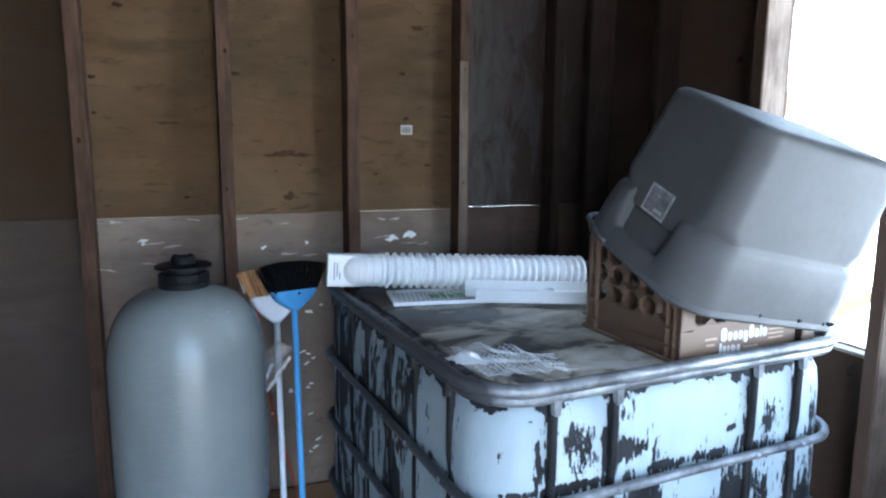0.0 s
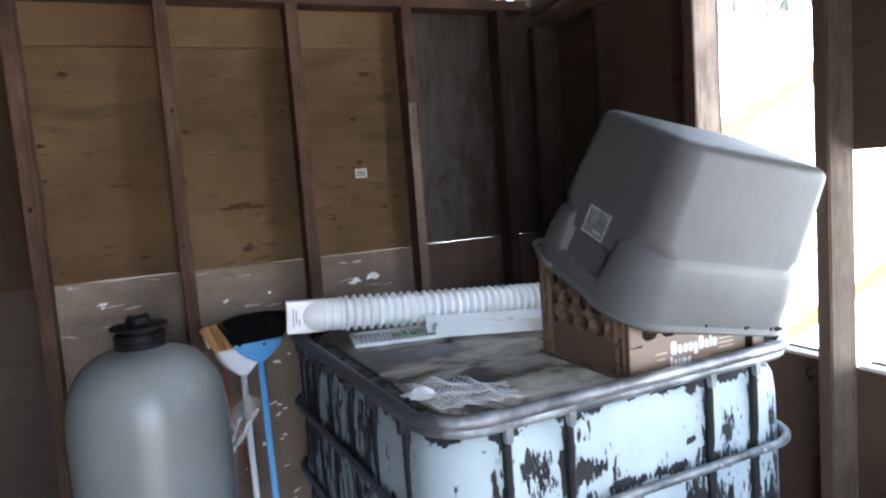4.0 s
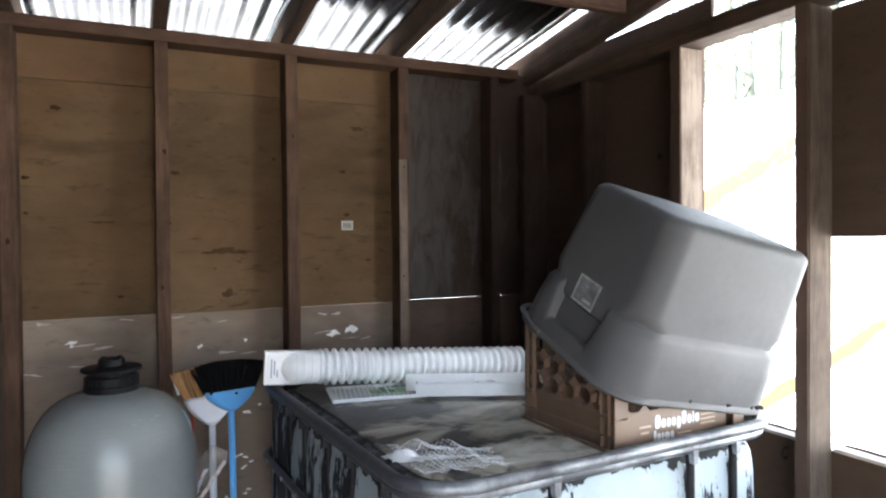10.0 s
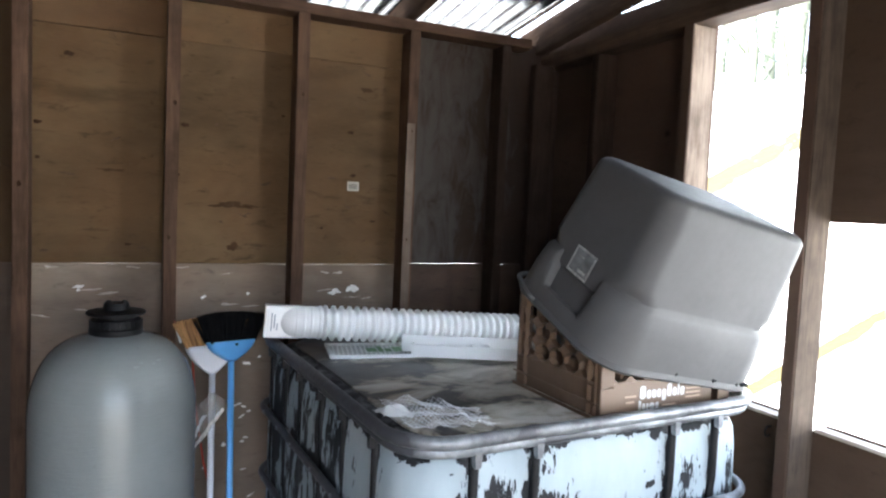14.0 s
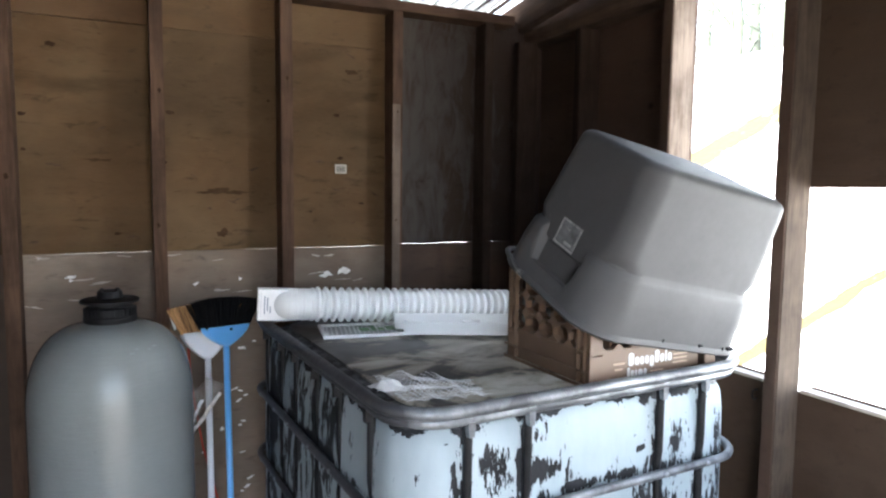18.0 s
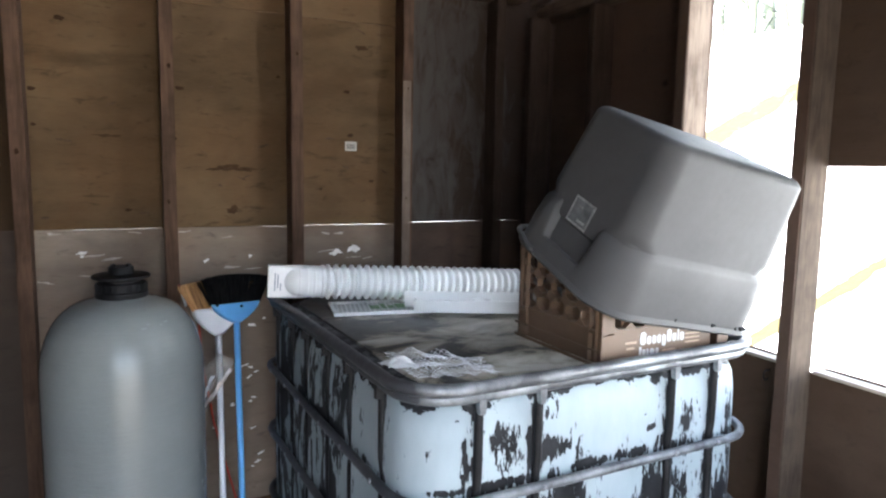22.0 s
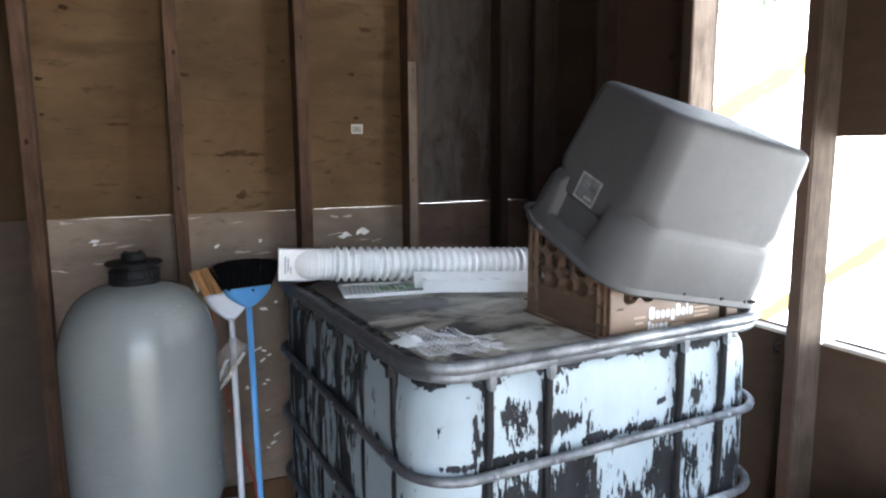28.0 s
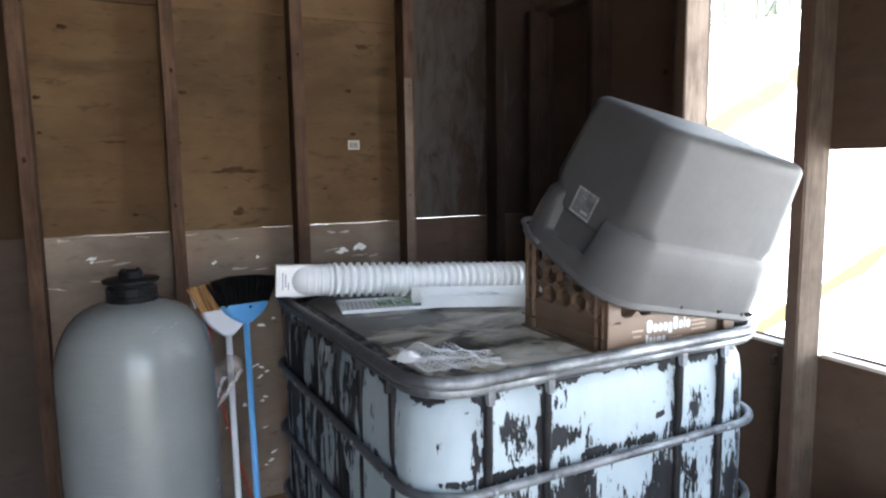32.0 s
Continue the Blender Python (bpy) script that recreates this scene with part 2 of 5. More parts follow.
TANK = wound_fiberglass()
BLACK = plain("black_plastic", (0.0075, 0.0075, 0.00825), 0.55, 0, 0.2, 8.0, 0.05, 0.14)
WHITE = plain("white_plastic", (0.87, 0.87, 0.86), 0.4, 0, 0.04, 8.0, 0.04)
CRATE = plain("brown_plastic", (0.130, 0.083, 0.052), 0.45, 0, 0.1, 8.0, 0.05)
BLUE = plain("blue_plastic", (0.168, 0.444, 0.85), 0.4, 0, 0.06, 6.0, 0.03)
DIRT = plain("dirt_floor", (0.22, 0.185, 0.15), 0.95, 0, 0.4, 7.0, 0.6)


def add_mildew(m):
    """Grey upright smears of mildew, thickest beside the joint."""
    nt = m.node_tree
    b = nt.nodes["Principled BSDF"]
    under = b.inputs["Base Color"].links[0].from_socket
    smear = noise_tex(nt, coords(nt, (1.7, 1, 0.6), False), 9.0, 6, 0.66, 0.8)
    side = calc(nt, "MULTIPLY", calc(nt, "SUBTRACT", 0.10, axis(nt, 0)), 0.55)
    fac = ramp(nt, calc(nt, "ADD", smear, side), [(0.52, (0, 0, 0)), (0.62, (0.55, 0.55, 0.55)), (0.74, (0.95, 0.95, 0.95))])
    nt.links.new(mix(nt, fac, under, (0.066, 0.058, 0.050)), b.inputs["Base Color"])


add_mildew(MILDEW)


# ---- building helpers ----
def mesh_of(name, verts, faces, mat, smooth=False):
    me = bpy.data.meshes.new(name)
    me.from_pydata([tuple(v) for v in verts], [], faces)
    me.materials.append(mat)
    if smooth:
        me.polygons.foreach_set("use_smooth", [True] * len(me.polygons))
    me.update()
    return me


def obj(name, me, parent=None, label="", m=None):
    ob = new(name, me)
    if parent is not None:
        ob.parent = parent
    if m is not None:
        ob.matrix_basis = m
    if label:
        ob["label"] = label
    return ob


def empty(name, m, label, category, group="", kind=""):
    ob = new(name)
    ob.empty_display_size = 0.05
    ob.matrix_basis = m
    return tagged(ob, label, category, group, kind)


def box_mesh(name, size, mat, bevel=0.003, rag=0.0, seed=0):
    """A bevelled box centred on its origin; rag bends its long edges a little."""
    bm = bmesh.new()
    bmesh.ops.create_cube(bm, size=1.0)
    for v in bm.verts:
        v.co = Vector((v.co.x * size[0], v.co.y * size[1], v.co.z * size[2]))
    if rag:
        long = max(range(3), key=lambda i: size[i])
        es = [e for e in bm.edges if abs((e.verts[0].co - e.verts[1].co)[long]) > 0.5 * size[long]]
        bmesh.ops.subdivide_edges(bm, edges=es, cuts=10, use_grid_fill=True)
        for v in bm.verts:
            n = noise.noise_vector((v.co * 2.2) + Vector((seed * 7.3, seed * 3.1, 0)))
            for i in range(3):
                if i != long:
                    v.co[i] += n[i] * rag
    if bevel:
        es = [e for e in bm.edges if len(e.link_faces) == 2 and e.calc_face_angle(0) > 1.0]
        bmesh.ops.bevel(bm, geom=es, offset=bevel, segments=2, affect="EDGES")
    me = bpy.data.meshes.new(name)
    bm.to_mesh(me)
    bm.free()
    me.materials.append(mat)
    return me


def beam(name, lo, hi, mat, parent=None, label="", bevel=0.003, rag=0.0, seed=0):
    lo, hi = Vector(lo), Vector(hi)
    ob = obj(name, box_mesh(name, hi - lo, mat, bevel, rag, seed), parent, label)
    ob.location = (lo + hi) / 2
    return ob


def rrect(w, d, r, n=6):
    """A rounded rectangle, anticlockwise from the lower right corner."""
    pts = []
    for cx, cy, a0 in ((w / 2 - r, -d / 2 + r, -90), (w / 2 - r, d / 2 - r, 0), (-w / 2 + r, d / 2 - r, 90), (-w / 2 + r, -d / 2 + r, 180)):
        for i in range(n + 1):
            a = radians(a0 + 90 * i / n)
            pts.append((cx + r * math.cos(a), cy + r * math.sin(a)))
    return pts


def loft(rings, cap0=True, cap1=True, closed=True):
    """Vertices and faces through rings of equal count."""
    n = len(rings[0])
    verts = [p for ring in rings for p in ring]
    faces = []
    for k in range(len(rings) - 1):
        for i in range(n if closed else n - 1):
            j = (i + 1) % n
            faces.append((k * n + i, k * n + j, (k + 1) * n + j, (k + 1) * n + i))
    if cap0:
        faces.append(tuple(reversed(range(n))))
    if cap1:
        faces.append(tuple((len(rings) - 1) * n + i for i in range(n)))
    return verts, faces


def lathe(profile, n=40, cap0=True, cap1=True):
    return loft([[(r * math.cos(2 * math.pi * i / n), r * math.sin(2 * math.pi * i / n), z) for i in range(n)] for r, z in profile], cap0, cap1)


def sweep(path, r, n=10, closed=False, flat=1.0):
    """A tube along points; flat squeezes it along its second axis."""
    path = [Vector(p) for p in path]
    rings, up = [], None
    for i, p in enumerate(path):
        a = path[i - 1] if (i > 0 or closed) else p
        b = path[(i + 1) % len(path)] if (i < len(path) - 1 or closed) else p
        t = (b - a).normalized()
        if up is None:
            up = Vector((0, 0, 1)) if abs(t.z) < 0.9 else Vector((1, 0, 0))
        side = t.cross(up).normalized()
        up = side.cross(t).normalized()
        rings.append([p + side * (r * math.cos(2 * math.pi * k / n)) + up * (r * flat * math.sin(2 * math.pi * k / n)) for k in range(n)])
    if closed:
        rings.append(rings[0])
    return loft(rings, not closed, not closed)


def vf(name, data, mat, parent=None, label="", m=None, smooth=True):
    return obj(name, mesh_of(name, data[0], data[1], mat, smooth), parent, label, m)


def soften(ob, angle=40):
    """Sharp edges stay sharp on a smooth mesh."""
    me = ob.data
    bm = bmesh.new()
    bm.from_mesh(me)
    for e in bm.edges:
        if len(e.link_faces) == 2 and e.calc_face_angle(0) > radians(angle):
            e.smooth = False
    bm.to_mesh(me)
    bm.free()
    return ob


# ---- ground and distance ----
def ground_height(x, y):
    # Rise south of the shed is unseen, added to cut low sky light.
    unseen_rise = min(1.0, max(0.0, (-y - 5.5) / 6.0))
    unseen_rise = 1.0 * unseen_rise * unseen_rise * (3 - 2 * unseen_rise)
    if x <= 3.2:
        return -0.02 + unseen_rise
    k = min(1.0, (x - 3.2) / 9.0)
    return -0.02 + max(unseen_rise, 4.6 * k * k * (3 - 2 * k)) + 0.12 * noise.noise(Vector((x * 0.35, y * 0.35, 0)))


def build_ground():
    def steps(reach):
        s, v = [0.0], 0.0
        while v < reach:
            v += 0.45 + v * 0.09
            s.append(v)
        return [-q for q in reversed(s[1:])] + s
    xs, ys = steps(400), steps(400)
    verts = [(x, y, ground_height(x, y)) for y in ys for x in xs]
    n = len(xs)
    faces = [(j * n + i, j * n + i + 1, (j + 1) * n + i + 1, (j + 1) * n + i) for j in range(len(ys) - 1) for i in range(n - 1)]
    m, nt, b = mat_base("pale_sand", 0.95, 0, 0.2)
    v = coords(nt, (1, 1, 1), False)
    n1 = noise_tex(nt, coords(nt, (0.5, 1.1, 1), False), 0.9, 5, 0.6, 0.6)
    n2 = noise_tex(nt, v, 9.0, 5, 0.65)
    n3 = noise_tex(nt, v, 2.6, 4, 0.6, 0.5)
    col = ramp(nt, n2, [(0.3, (0.46, 0.44, 0.40)), (0.7, (0.58, 0.565, 0.53))])
    x, y = axis(nt, 0), axis(nt, 1)
    # Unseen ground around the shed is coloured darker to hold down bounced light.
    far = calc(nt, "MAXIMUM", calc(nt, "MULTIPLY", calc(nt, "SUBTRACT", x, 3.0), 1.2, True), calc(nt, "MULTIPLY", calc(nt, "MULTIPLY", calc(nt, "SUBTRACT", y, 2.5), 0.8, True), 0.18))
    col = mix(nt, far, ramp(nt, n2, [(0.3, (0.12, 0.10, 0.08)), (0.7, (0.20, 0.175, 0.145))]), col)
    bank = calc(nt, "MULTIPLY", calc(nt, "SUBTRACT", x, 3.0), 1.2, True)
    tufts = None
    for y0, wide, run in ((10.87, 0.50, 0.75), (2.44, 0.11, 0.2)):                     # two strips of dry grass up the bank
        d = calc(nt, "ABSOLUTE", calc(nt, "SUBTRACT", calc(nt, "ADD", y, calc(nt, "MULTIPLY", x, run)), calc(nt, "ADD", y0 - 0.25, calc(nt, "MULTIPLY", n1, 0.5))))
        d = calc(nt, "MULTIPLY", calc(nt, "SUBTRACT", 1.0, calc(nt, "DIVIDE", d, wide), True), calc(nt, "ADD", 0.2, calc(nt, "MULTIPLY", n2, 1.6)), True)
        tufts = d if tufts is None else calc(nt, "MAXIMUM", tufts, d)
    col = mix(nt, calc(nt, "MULTIPLY", bank, calc(nt, "MULTIPLY", calc(nt, "MULTIPLY", tufts, 3.5, True), calc(nt, "MULTIPLY", calc(nt, "SUBTRACT", n3, 0.26), 7.0, True), True)), col, (0.034, 0.0255, 0.0066))
    nt.links.new(col, b.inputs["Base Color"])
    bump(nt, b, n2, 0.5, 0.02)
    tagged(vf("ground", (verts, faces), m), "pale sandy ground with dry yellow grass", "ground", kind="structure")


build_ground()

# ---- shed structure ----
tagged(beam("floor", (-1.32, -3.31, -0.08), (1.1, 0.02, 0.0), DIRT, bevel=0), "dusty trodden earth floor of the shed", "floor", kind="structure")
XR, YF, XL = 1.08, -3.30, -1.30
wall_back = empty("wall_north", pose(0, 0, 0), "stud wall sheathed with weathered and tan plywood", "wall", kind="structure")
beam("plywood_panel", (-0.835, 0, 0.0), (0.405, 0.012, 1.33705), PLY_GREY, wall_back, "weathered grey plywood", bevel=0.001)
beam("plywood_panel", (-1.31, 0, 0.0), (-0.838, 0.012, 1.3371), PLY_GREY_SHADED, wall_back, "weathered plywood darkened for the shade at the left end", bevel=0.001)
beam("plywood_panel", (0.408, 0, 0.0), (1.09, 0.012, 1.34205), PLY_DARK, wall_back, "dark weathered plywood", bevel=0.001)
beam("plywood_panel", (-0.834, 0, 1.3381), (0.404, 0.012, 2.0745), PLY_TAN, wall_back, "tan plywood", bevel=0.001)
beam("plywood_panel", (-1.31, 0, 1.33805), (-0.838, 0.012, 2.246), PLY_TAN_SHADED, wall_back, "plywood browned for the shade at the left end", bevel=0.001)
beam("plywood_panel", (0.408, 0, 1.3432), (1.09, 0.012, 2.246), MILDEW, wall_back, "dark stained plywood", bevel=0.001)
beam("plywood_panel", (-0.834, -0.010, 2.075), (-0.43, 0.012, 2.246), PLY_PALE, wall_back, "pale plywood strip", bevel=0.001)
beam("plywood_panel", (-0.426, 0, 2.0755), (0.404, 0.012, 2.246), PLY_TAN, wall_back, "tan plywood strip", bevel=0.001)
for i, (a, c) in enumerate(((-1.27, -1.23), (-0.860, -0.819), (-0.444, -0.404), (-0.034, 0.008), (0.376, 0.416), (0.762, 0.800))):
    beam("stud", (a, -0.089, 0.0), (c, -0.002, 2.205), STUD_SHADED if i == 5 else STUD, wall_back, rag=0.0035, seed=i)
beam("stud", (0.915, -0.089, 0.0), (1.004, -0.052, 2.15), STUD_SHADED, wall_back, rag=0.003, seed=9)
beam("scab_board", (0.373, -0.0965, 0.0), (0.405, -0.0895, 1.868), POST_DULL, wall_back, "lighter board nailed to the stud", bevel=0.002)
beam("top_plate", (-1.30, -0.089, 2.206), (0.893, -0.001, 2.243), STUD_X, wall_back, rag=0.002, seed=3)

# Unseen outside strips added to block the light slit along these spans.
for a, c in ((-1.31, -0.715), (-0.45, -0.14), (-0.03, 0.035), (0.105, 0.135), (0.345, 0.425), (0.745, 0.835), (0.875, 1.09)):
    beam("batten", (a, 0.0125, 1.31), (c, 0.030, 1.37), STUD_X, wall_back, "unseen outside strip added to block light at the joint", bevel=0.002)
beam("batten", (-0.84, 0.0125, 2.06), (-0.10, 0.030, 2.10), STUD_X, wall_back, "unseen outside strip added to block light at the joint", bevel=0.002)
beam("batten", (-0.03, 0.0125, 2.06), (0.42, 0.030, 2.10), STUD_X, wall_back, "unseen outside strip added to block light at the joint", bevel=0.002)

wall_right = empty("wall_east", pose(0, 0, 0), "stud wall of dark plywood with two unglazed openings", "wall", kind="structure")
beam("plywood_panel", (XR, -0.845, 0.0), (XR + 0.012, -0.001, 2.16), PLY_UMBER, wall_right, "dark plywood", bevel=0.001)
beam("plywood_panel", (XR, -1.262, 0.0), (XR + 0.012, -0.848, 1.031), PLY_BROWN, wall_right, "brown plywood below the opening", bevel=0.001)
beam("plywood_panel", (XR, YF, 0.0), (XR + 0.012, -1.265, 1.031), PLY_BROWN, wall_right, "brown plywood below the opening", bevel=0.001)
beam("plywood_panel", (XR, YF, 1.573), (XR + 0.012, -1.245, 2.145), PLY_BROWN, wall_right, "brown plywood above the opening", bevel=0.001)
for y0, y1 in ((-1.228, -0.856), (-2.335, -1.273)):
    beam("sill", (XR - 0.006, y0, 1.0315), (XR + 0.035, y1, 1.040), SILL, wall_right, "pale raw edge of the opening", bevel=0.001)
    beam("siding_edge", (XR + 0.0365, y0, 0.4), (XR + 0.052, y1, 1.0435), STUD_X, wall_right, "weathered edge of the outside siding", bevel=0.002, rag=0.001, seed=41)
# Dark strips put the shaded inner faces of both posts into colour.
beam("batten", (0.985, -0.8505, 0.0), (0.9895, -0.8115, 2.15), PLY_UMBER, wall_right, "dark strip added as shade on the post face", bevel=0.001)
beam("batten", (0.985, -1.2685, 0.0), (0.9895, -1.2335, 2.15), PLY_UMBER, wall_right, "dark strip added as shade on the post face", bevel=0.001)
beam("stud", (0.99, -0.392, 0.0), (XR - 0.001, -0.352, 2.15), STUD_SHADED, wall_right, rag=0.003, seed=11)
beam("stud", (0.99, -0.850, 0.0), (XR - 0.001, -0.811, 2.15), POST_LIT, wall_right, "rough stud by the opening, window light in its pale colour", rag=0.002, seed=12)
beam("stud", (0.99, -1.268, 0.0), (XR - 0.001, -1.234, 2.15), POST_SHADED, wall_right, "rough post between the two openings, darkened for shade", rag=0.002, seed=13)
for i, y in enumerate((-2.36, YF + 0.022)):
    beam("stud", (0.99, y - 0.02, 0.0), (XR - 0.001, y + 0.02, 2.15), STUD, wall_right, rag=0.002, seed=14 + i * 7)
# Unseen panel added to end the opening here and limit its light.
beam("plywood_panel", (XR, YF, 1.0315), (XR + 0.012, -2.345, 1.5725), PLY_BROWN, wall_right, "unseen brown plywood added to shorten the opening", bevel=0.001)
beam("top_plate", (0.99, YF, 2.152), (XR, -0.001, 2.205), RAFTER, wall_right, rag=0.002, seed=15)
# Unseen wedge added to close off light between plate and roof.
vf("gable_panel", loft([[(x, YF, 2.206), (x, -1.75, 2.206), (x, -1.75, 2.520), (x, YF, 2.705)] for x in (1.030, 1.042)]), PLY_BROWN, wall_right, "unseen plywood wedge added to block light under the roof slope", smooth=False)
beam("plywood_panel", (1.03, -0.93, 2.206), (1.042, 0.0, 2.280), PLY_DARK, wall_right, "plywood offcut on the plate", bevel=0.001)

# Wall out of view, added with its wedge to block light from the left.
wall_left = empty("wall_west", pose(0, 0, 0), "unseen plywood wall on studs added to keep light out at the left", "wall", kind="structure")
beam("plywood_panel", (XL - 0.012, YF, 0.0), (XL, 0.012, 2.30), PLY_BROWN, wall_left, bevel=0.001)
vf("gable_panel", loft([[(x, YF, 2.302), (x, 0.012, 2.302), (x, 0.012, 2.315), (x, YF, 2.712)] for x in (XL - 0.012, XL)]), PLY_BROWN, wall_left, "unseen plywood wedge added to block light under the roof slope", smooth=False)
for i, y in enumerate((-0.5, -0.92, -1.34, -1.76, -2.18, -2.60, -3.02)):
    beam("stud", (XL + 0.001, y - 0.02, 0.0), (XL + 0.088, y + 0.02, 2.2), STUD, wall_left, rag=0.002, seed=20 + i)


# Unseen wall added to set how much sky light enters the shed.
wall_front = empty("wall_south", pose(0, 0, 0), "unseen plywood wall added to shape the entrance light", "wall", kind="structure")
beam("plywood_panel", (XL - 0.012, YF - 0.012, 2.16), (XR + 0.012, YF, 2.70), PLY_BROWN, wall_front, "unseen board added to cut sky light over the entrance", bevel=0.001)
beam("plywood_panel", (0.42, YF - 0.012, 0.0), (XR + 0.012, YF, 2.158), PLY_BROWN, wall_front, "unseen plywood added to narrow the entrance light", bevel=0.001)
for k, x in enumerate((XL + 0.001, 0.375)):
    beam("post", (x, YF + 0.001, 0.0), (x + 0.088, YF + 0.088, 2.6), STUD, wall_front, rag=0.002, seed=31 + k)


# ---- roof ----
def roof_z(y):
    return 2.335 - 0.12 * (y + 0.045)


def corrugated(x0, x1, y0, y1, pitch=0.066, depth=0.016, t=0.0012):
    n = int((x1 - x0) / pitch * 8)
    xs = [x0 + (x1 - x0) * i / n for i in range(n + 1)]
    prof = [(x, depth / 2 * math.sin(2 * math.pi * (x - x0) / pitch)) for x in xs]
    ring = lambda y: [(x, y, roof_z(y) + z + 0.01) for x, z in prof] + [(x, y, roof_z(y) + z + 0.01 + t) for x, z in reversed(prof)]
    return loft([ring(y0 + (y1 - y0) * k / 6) for k in range(7)])


ROOF = plain("galvanized_roofing", (0.135, 0.145, 0.16), 0.22, 1.0, 0.25, 5.0, 0.05)
roof = empty("roof", pose(0, 0, 0), "corrugated galvanized metal roof on rough rafters", "roof", kind="structure")
for a, c in ((-1.45, -0.82), (-0.83, 0.0), (-0.01, 0.945)):
    vf("roof_sheet", corrugated(a, c, 0.42, -3.42), ROOF, roof)
slope = math.degrees(math.atan(-0.12))
for i, (x, h) in enumerate(((-1.25, 0.089), (-0.835, 0.089), (-0.425, 0.089), (-0.02, 0.089), (0.385, 0.089), (0.982, 0.120))):
    r = obj("rafter", box_mesh("rafter", (0.04, 3.8, h), RAFTER, 0.003, 0.003, i), roof)
    r.matrix_basis = pose(x, -1.49, roof_z(-1.49) - 0.0015 - h / 2, slope)
b = obj("blocking", box_mesh("blocking", (0.56, 0.038, 0.085), STUD_X, 0.003, 0.002, 5), roof)
b.matrix_basis = pose(0.69, -0.62, roof_z(-0.62) - 0.05)

# ---- intermediate bulk container ----
TW, TD, TOTE_TURN = 0.968, 1.15, 3.3
RIM_Z, TOP_Z = 1.140, 1.118


def peeled_paint():
    """White plastic under black paint that has flaked off in patches."""
    m, nt, b = mat_base("peeled_black_paint", 0.55, 0, 0.16)
    x, y, z = axis(nt, 0), axis(nt, 1), axis(nt, 2)
    fine = noise_tex(nt, coords(nt, (1.0, 1.0, 0.24), False), 105.0, 5, 0.65, 0.1)
    mid = noise_tex(nt, coords(nt, (1.0, 1.0, 0.45), False), 20.0, 6, 0.62, 0.15)
    streak = calc(nt, "ADD", calc(nt, "MULTIPLY", fine, 0.56), calc(nt, "MULTIPLY", mid, 0.44))
    side = calc(nt, "MULTIPLY", calc(nt, "SUBTRACT", -0.44, x), 30.0, True)
    broad = noise_tex(nt, coords(nt, (1.0, 1.0, 0.30), False), 15.0, 5, 0.55, 0.7)             # large torn strips on one side
    broad = calc(nt, "ADD", calc(nt, "MULTIPLY", fine, 0.22), calc(nt, "MULTIPLY", broad, 0.78))
    streak = calc(nt, "ADD", calc(nt, "MULTIPLY", streak, calc(nt, "SUBTRACT", 1.0, side)), calc(nt, "MULTIPLY", broad, side))
    patch = noise_tex(nt, coords(nt, (1.0, 1.0, 0.8), False), 5.0, 4, 0.5, 0.3)
    edge = noise_tex(nt, coords(nt, (1, 1, 1), False), 9.0, 5, 0.6)
    n = calc(nt, "ADD", calc(nt, "MULTIPLY", streak, 1.15), calc(nt, "MULTIPLY", patch, 0.20))
    low = calc(nt, "MULTIPLY", calc(nt, "SUBTRACT", 0.935, z), 3.0, True)            # more paint is left lower down
    low = calc(nt, "MULTIPLY", calc(nt, "MINIMUM", low, 0.5), 0.27)
    left = calc(nt, "MULTIPLY", calc(nt, "MULTIPLY", side, calc(nt, "MULTIPLY", calc(nt, "ADD", y, 0.24), 14.0, True)), 0.105)
    band = calc(nt, "MULTIPLY", calc(nt, "SUBTRACT", z, calc(nt, "ADD", 1.030, calc(nt, "MULTIPLY", edge, 0.11))), 60.0, True)
    rim = calc(nt, "MULTIPLY", band, 0.5)
    n = calc(nt, "ADD", calc(nt, "ADD", n, calc(nt, "MULTIPLY", low, calc(nt, "SUBTRACT", 1.0, side))), calc(nt, "ADD", left, rim))
    upper = ((-0.270, 1.003, 0.062, 0.066, 0.125), (-0.207, 0.985, 0.014, 0.060, 0.16), (-0.142, 0.975, 0.046, 0.032, 0.19), (0.134, 0.973, 0.020, 0.011, 0.20),
             (0.250, 0.985, 0.042, 0.058, 0.095), (0.165, 0.940, 0.035, 0.018, 0.11), (0.385, 0.97, 0.04, 0.10, 0.10), (0.265, 1.085, 0.045, 0.016, 0.3), (0.150, 1.082, 0.022, 0.018, 0.25),
             (0.00, 0.926, 0.18, 0.012, 0.09), (-0.28, 0.926, 0.10, 0.012, 0.13), (-0.405, 0.930, 0.055, 0.012, 0.20), (-0.360, 0.985, 0.013, 0.060, 0.17), (-0.440, 1.000, 0.030, 0.026, 0.10),
             (0.02, 1.02, 0.15, 0.075, -0.10), (-0.27, 1.065, 0.07, 0.03, -0.08), (-0.42, 1.03, 0.05, 0.06, -0.06))
    lower = ((-0.27, 0.80, 0.09, 0.13, 0.10), (-0.13, 0.78, 0.10, 0.15, 0.16), (0.03, 0.83, 0.09, 0.09, -0.11), (0.145, 0.80, 0.045, 0.12, 0.10), (0.225, 0.84, 0.04, 0.07, 0.07), (0.295, 0.82, 0.04, 0.10, -0.10), (-0.42, 0.80, 0.07, 0.22, -0.12))
    for x0, z0, rx, rz, k in upper + lower:                      # patches of paint kept (+) or lost (-)
        dx = calc(nt, "POWER", calc(nt, "ABSOLUTE", calc(nt, "DIVIDE", calc(nt, "SUBTRACT", x, x0), rx)), 2.0)
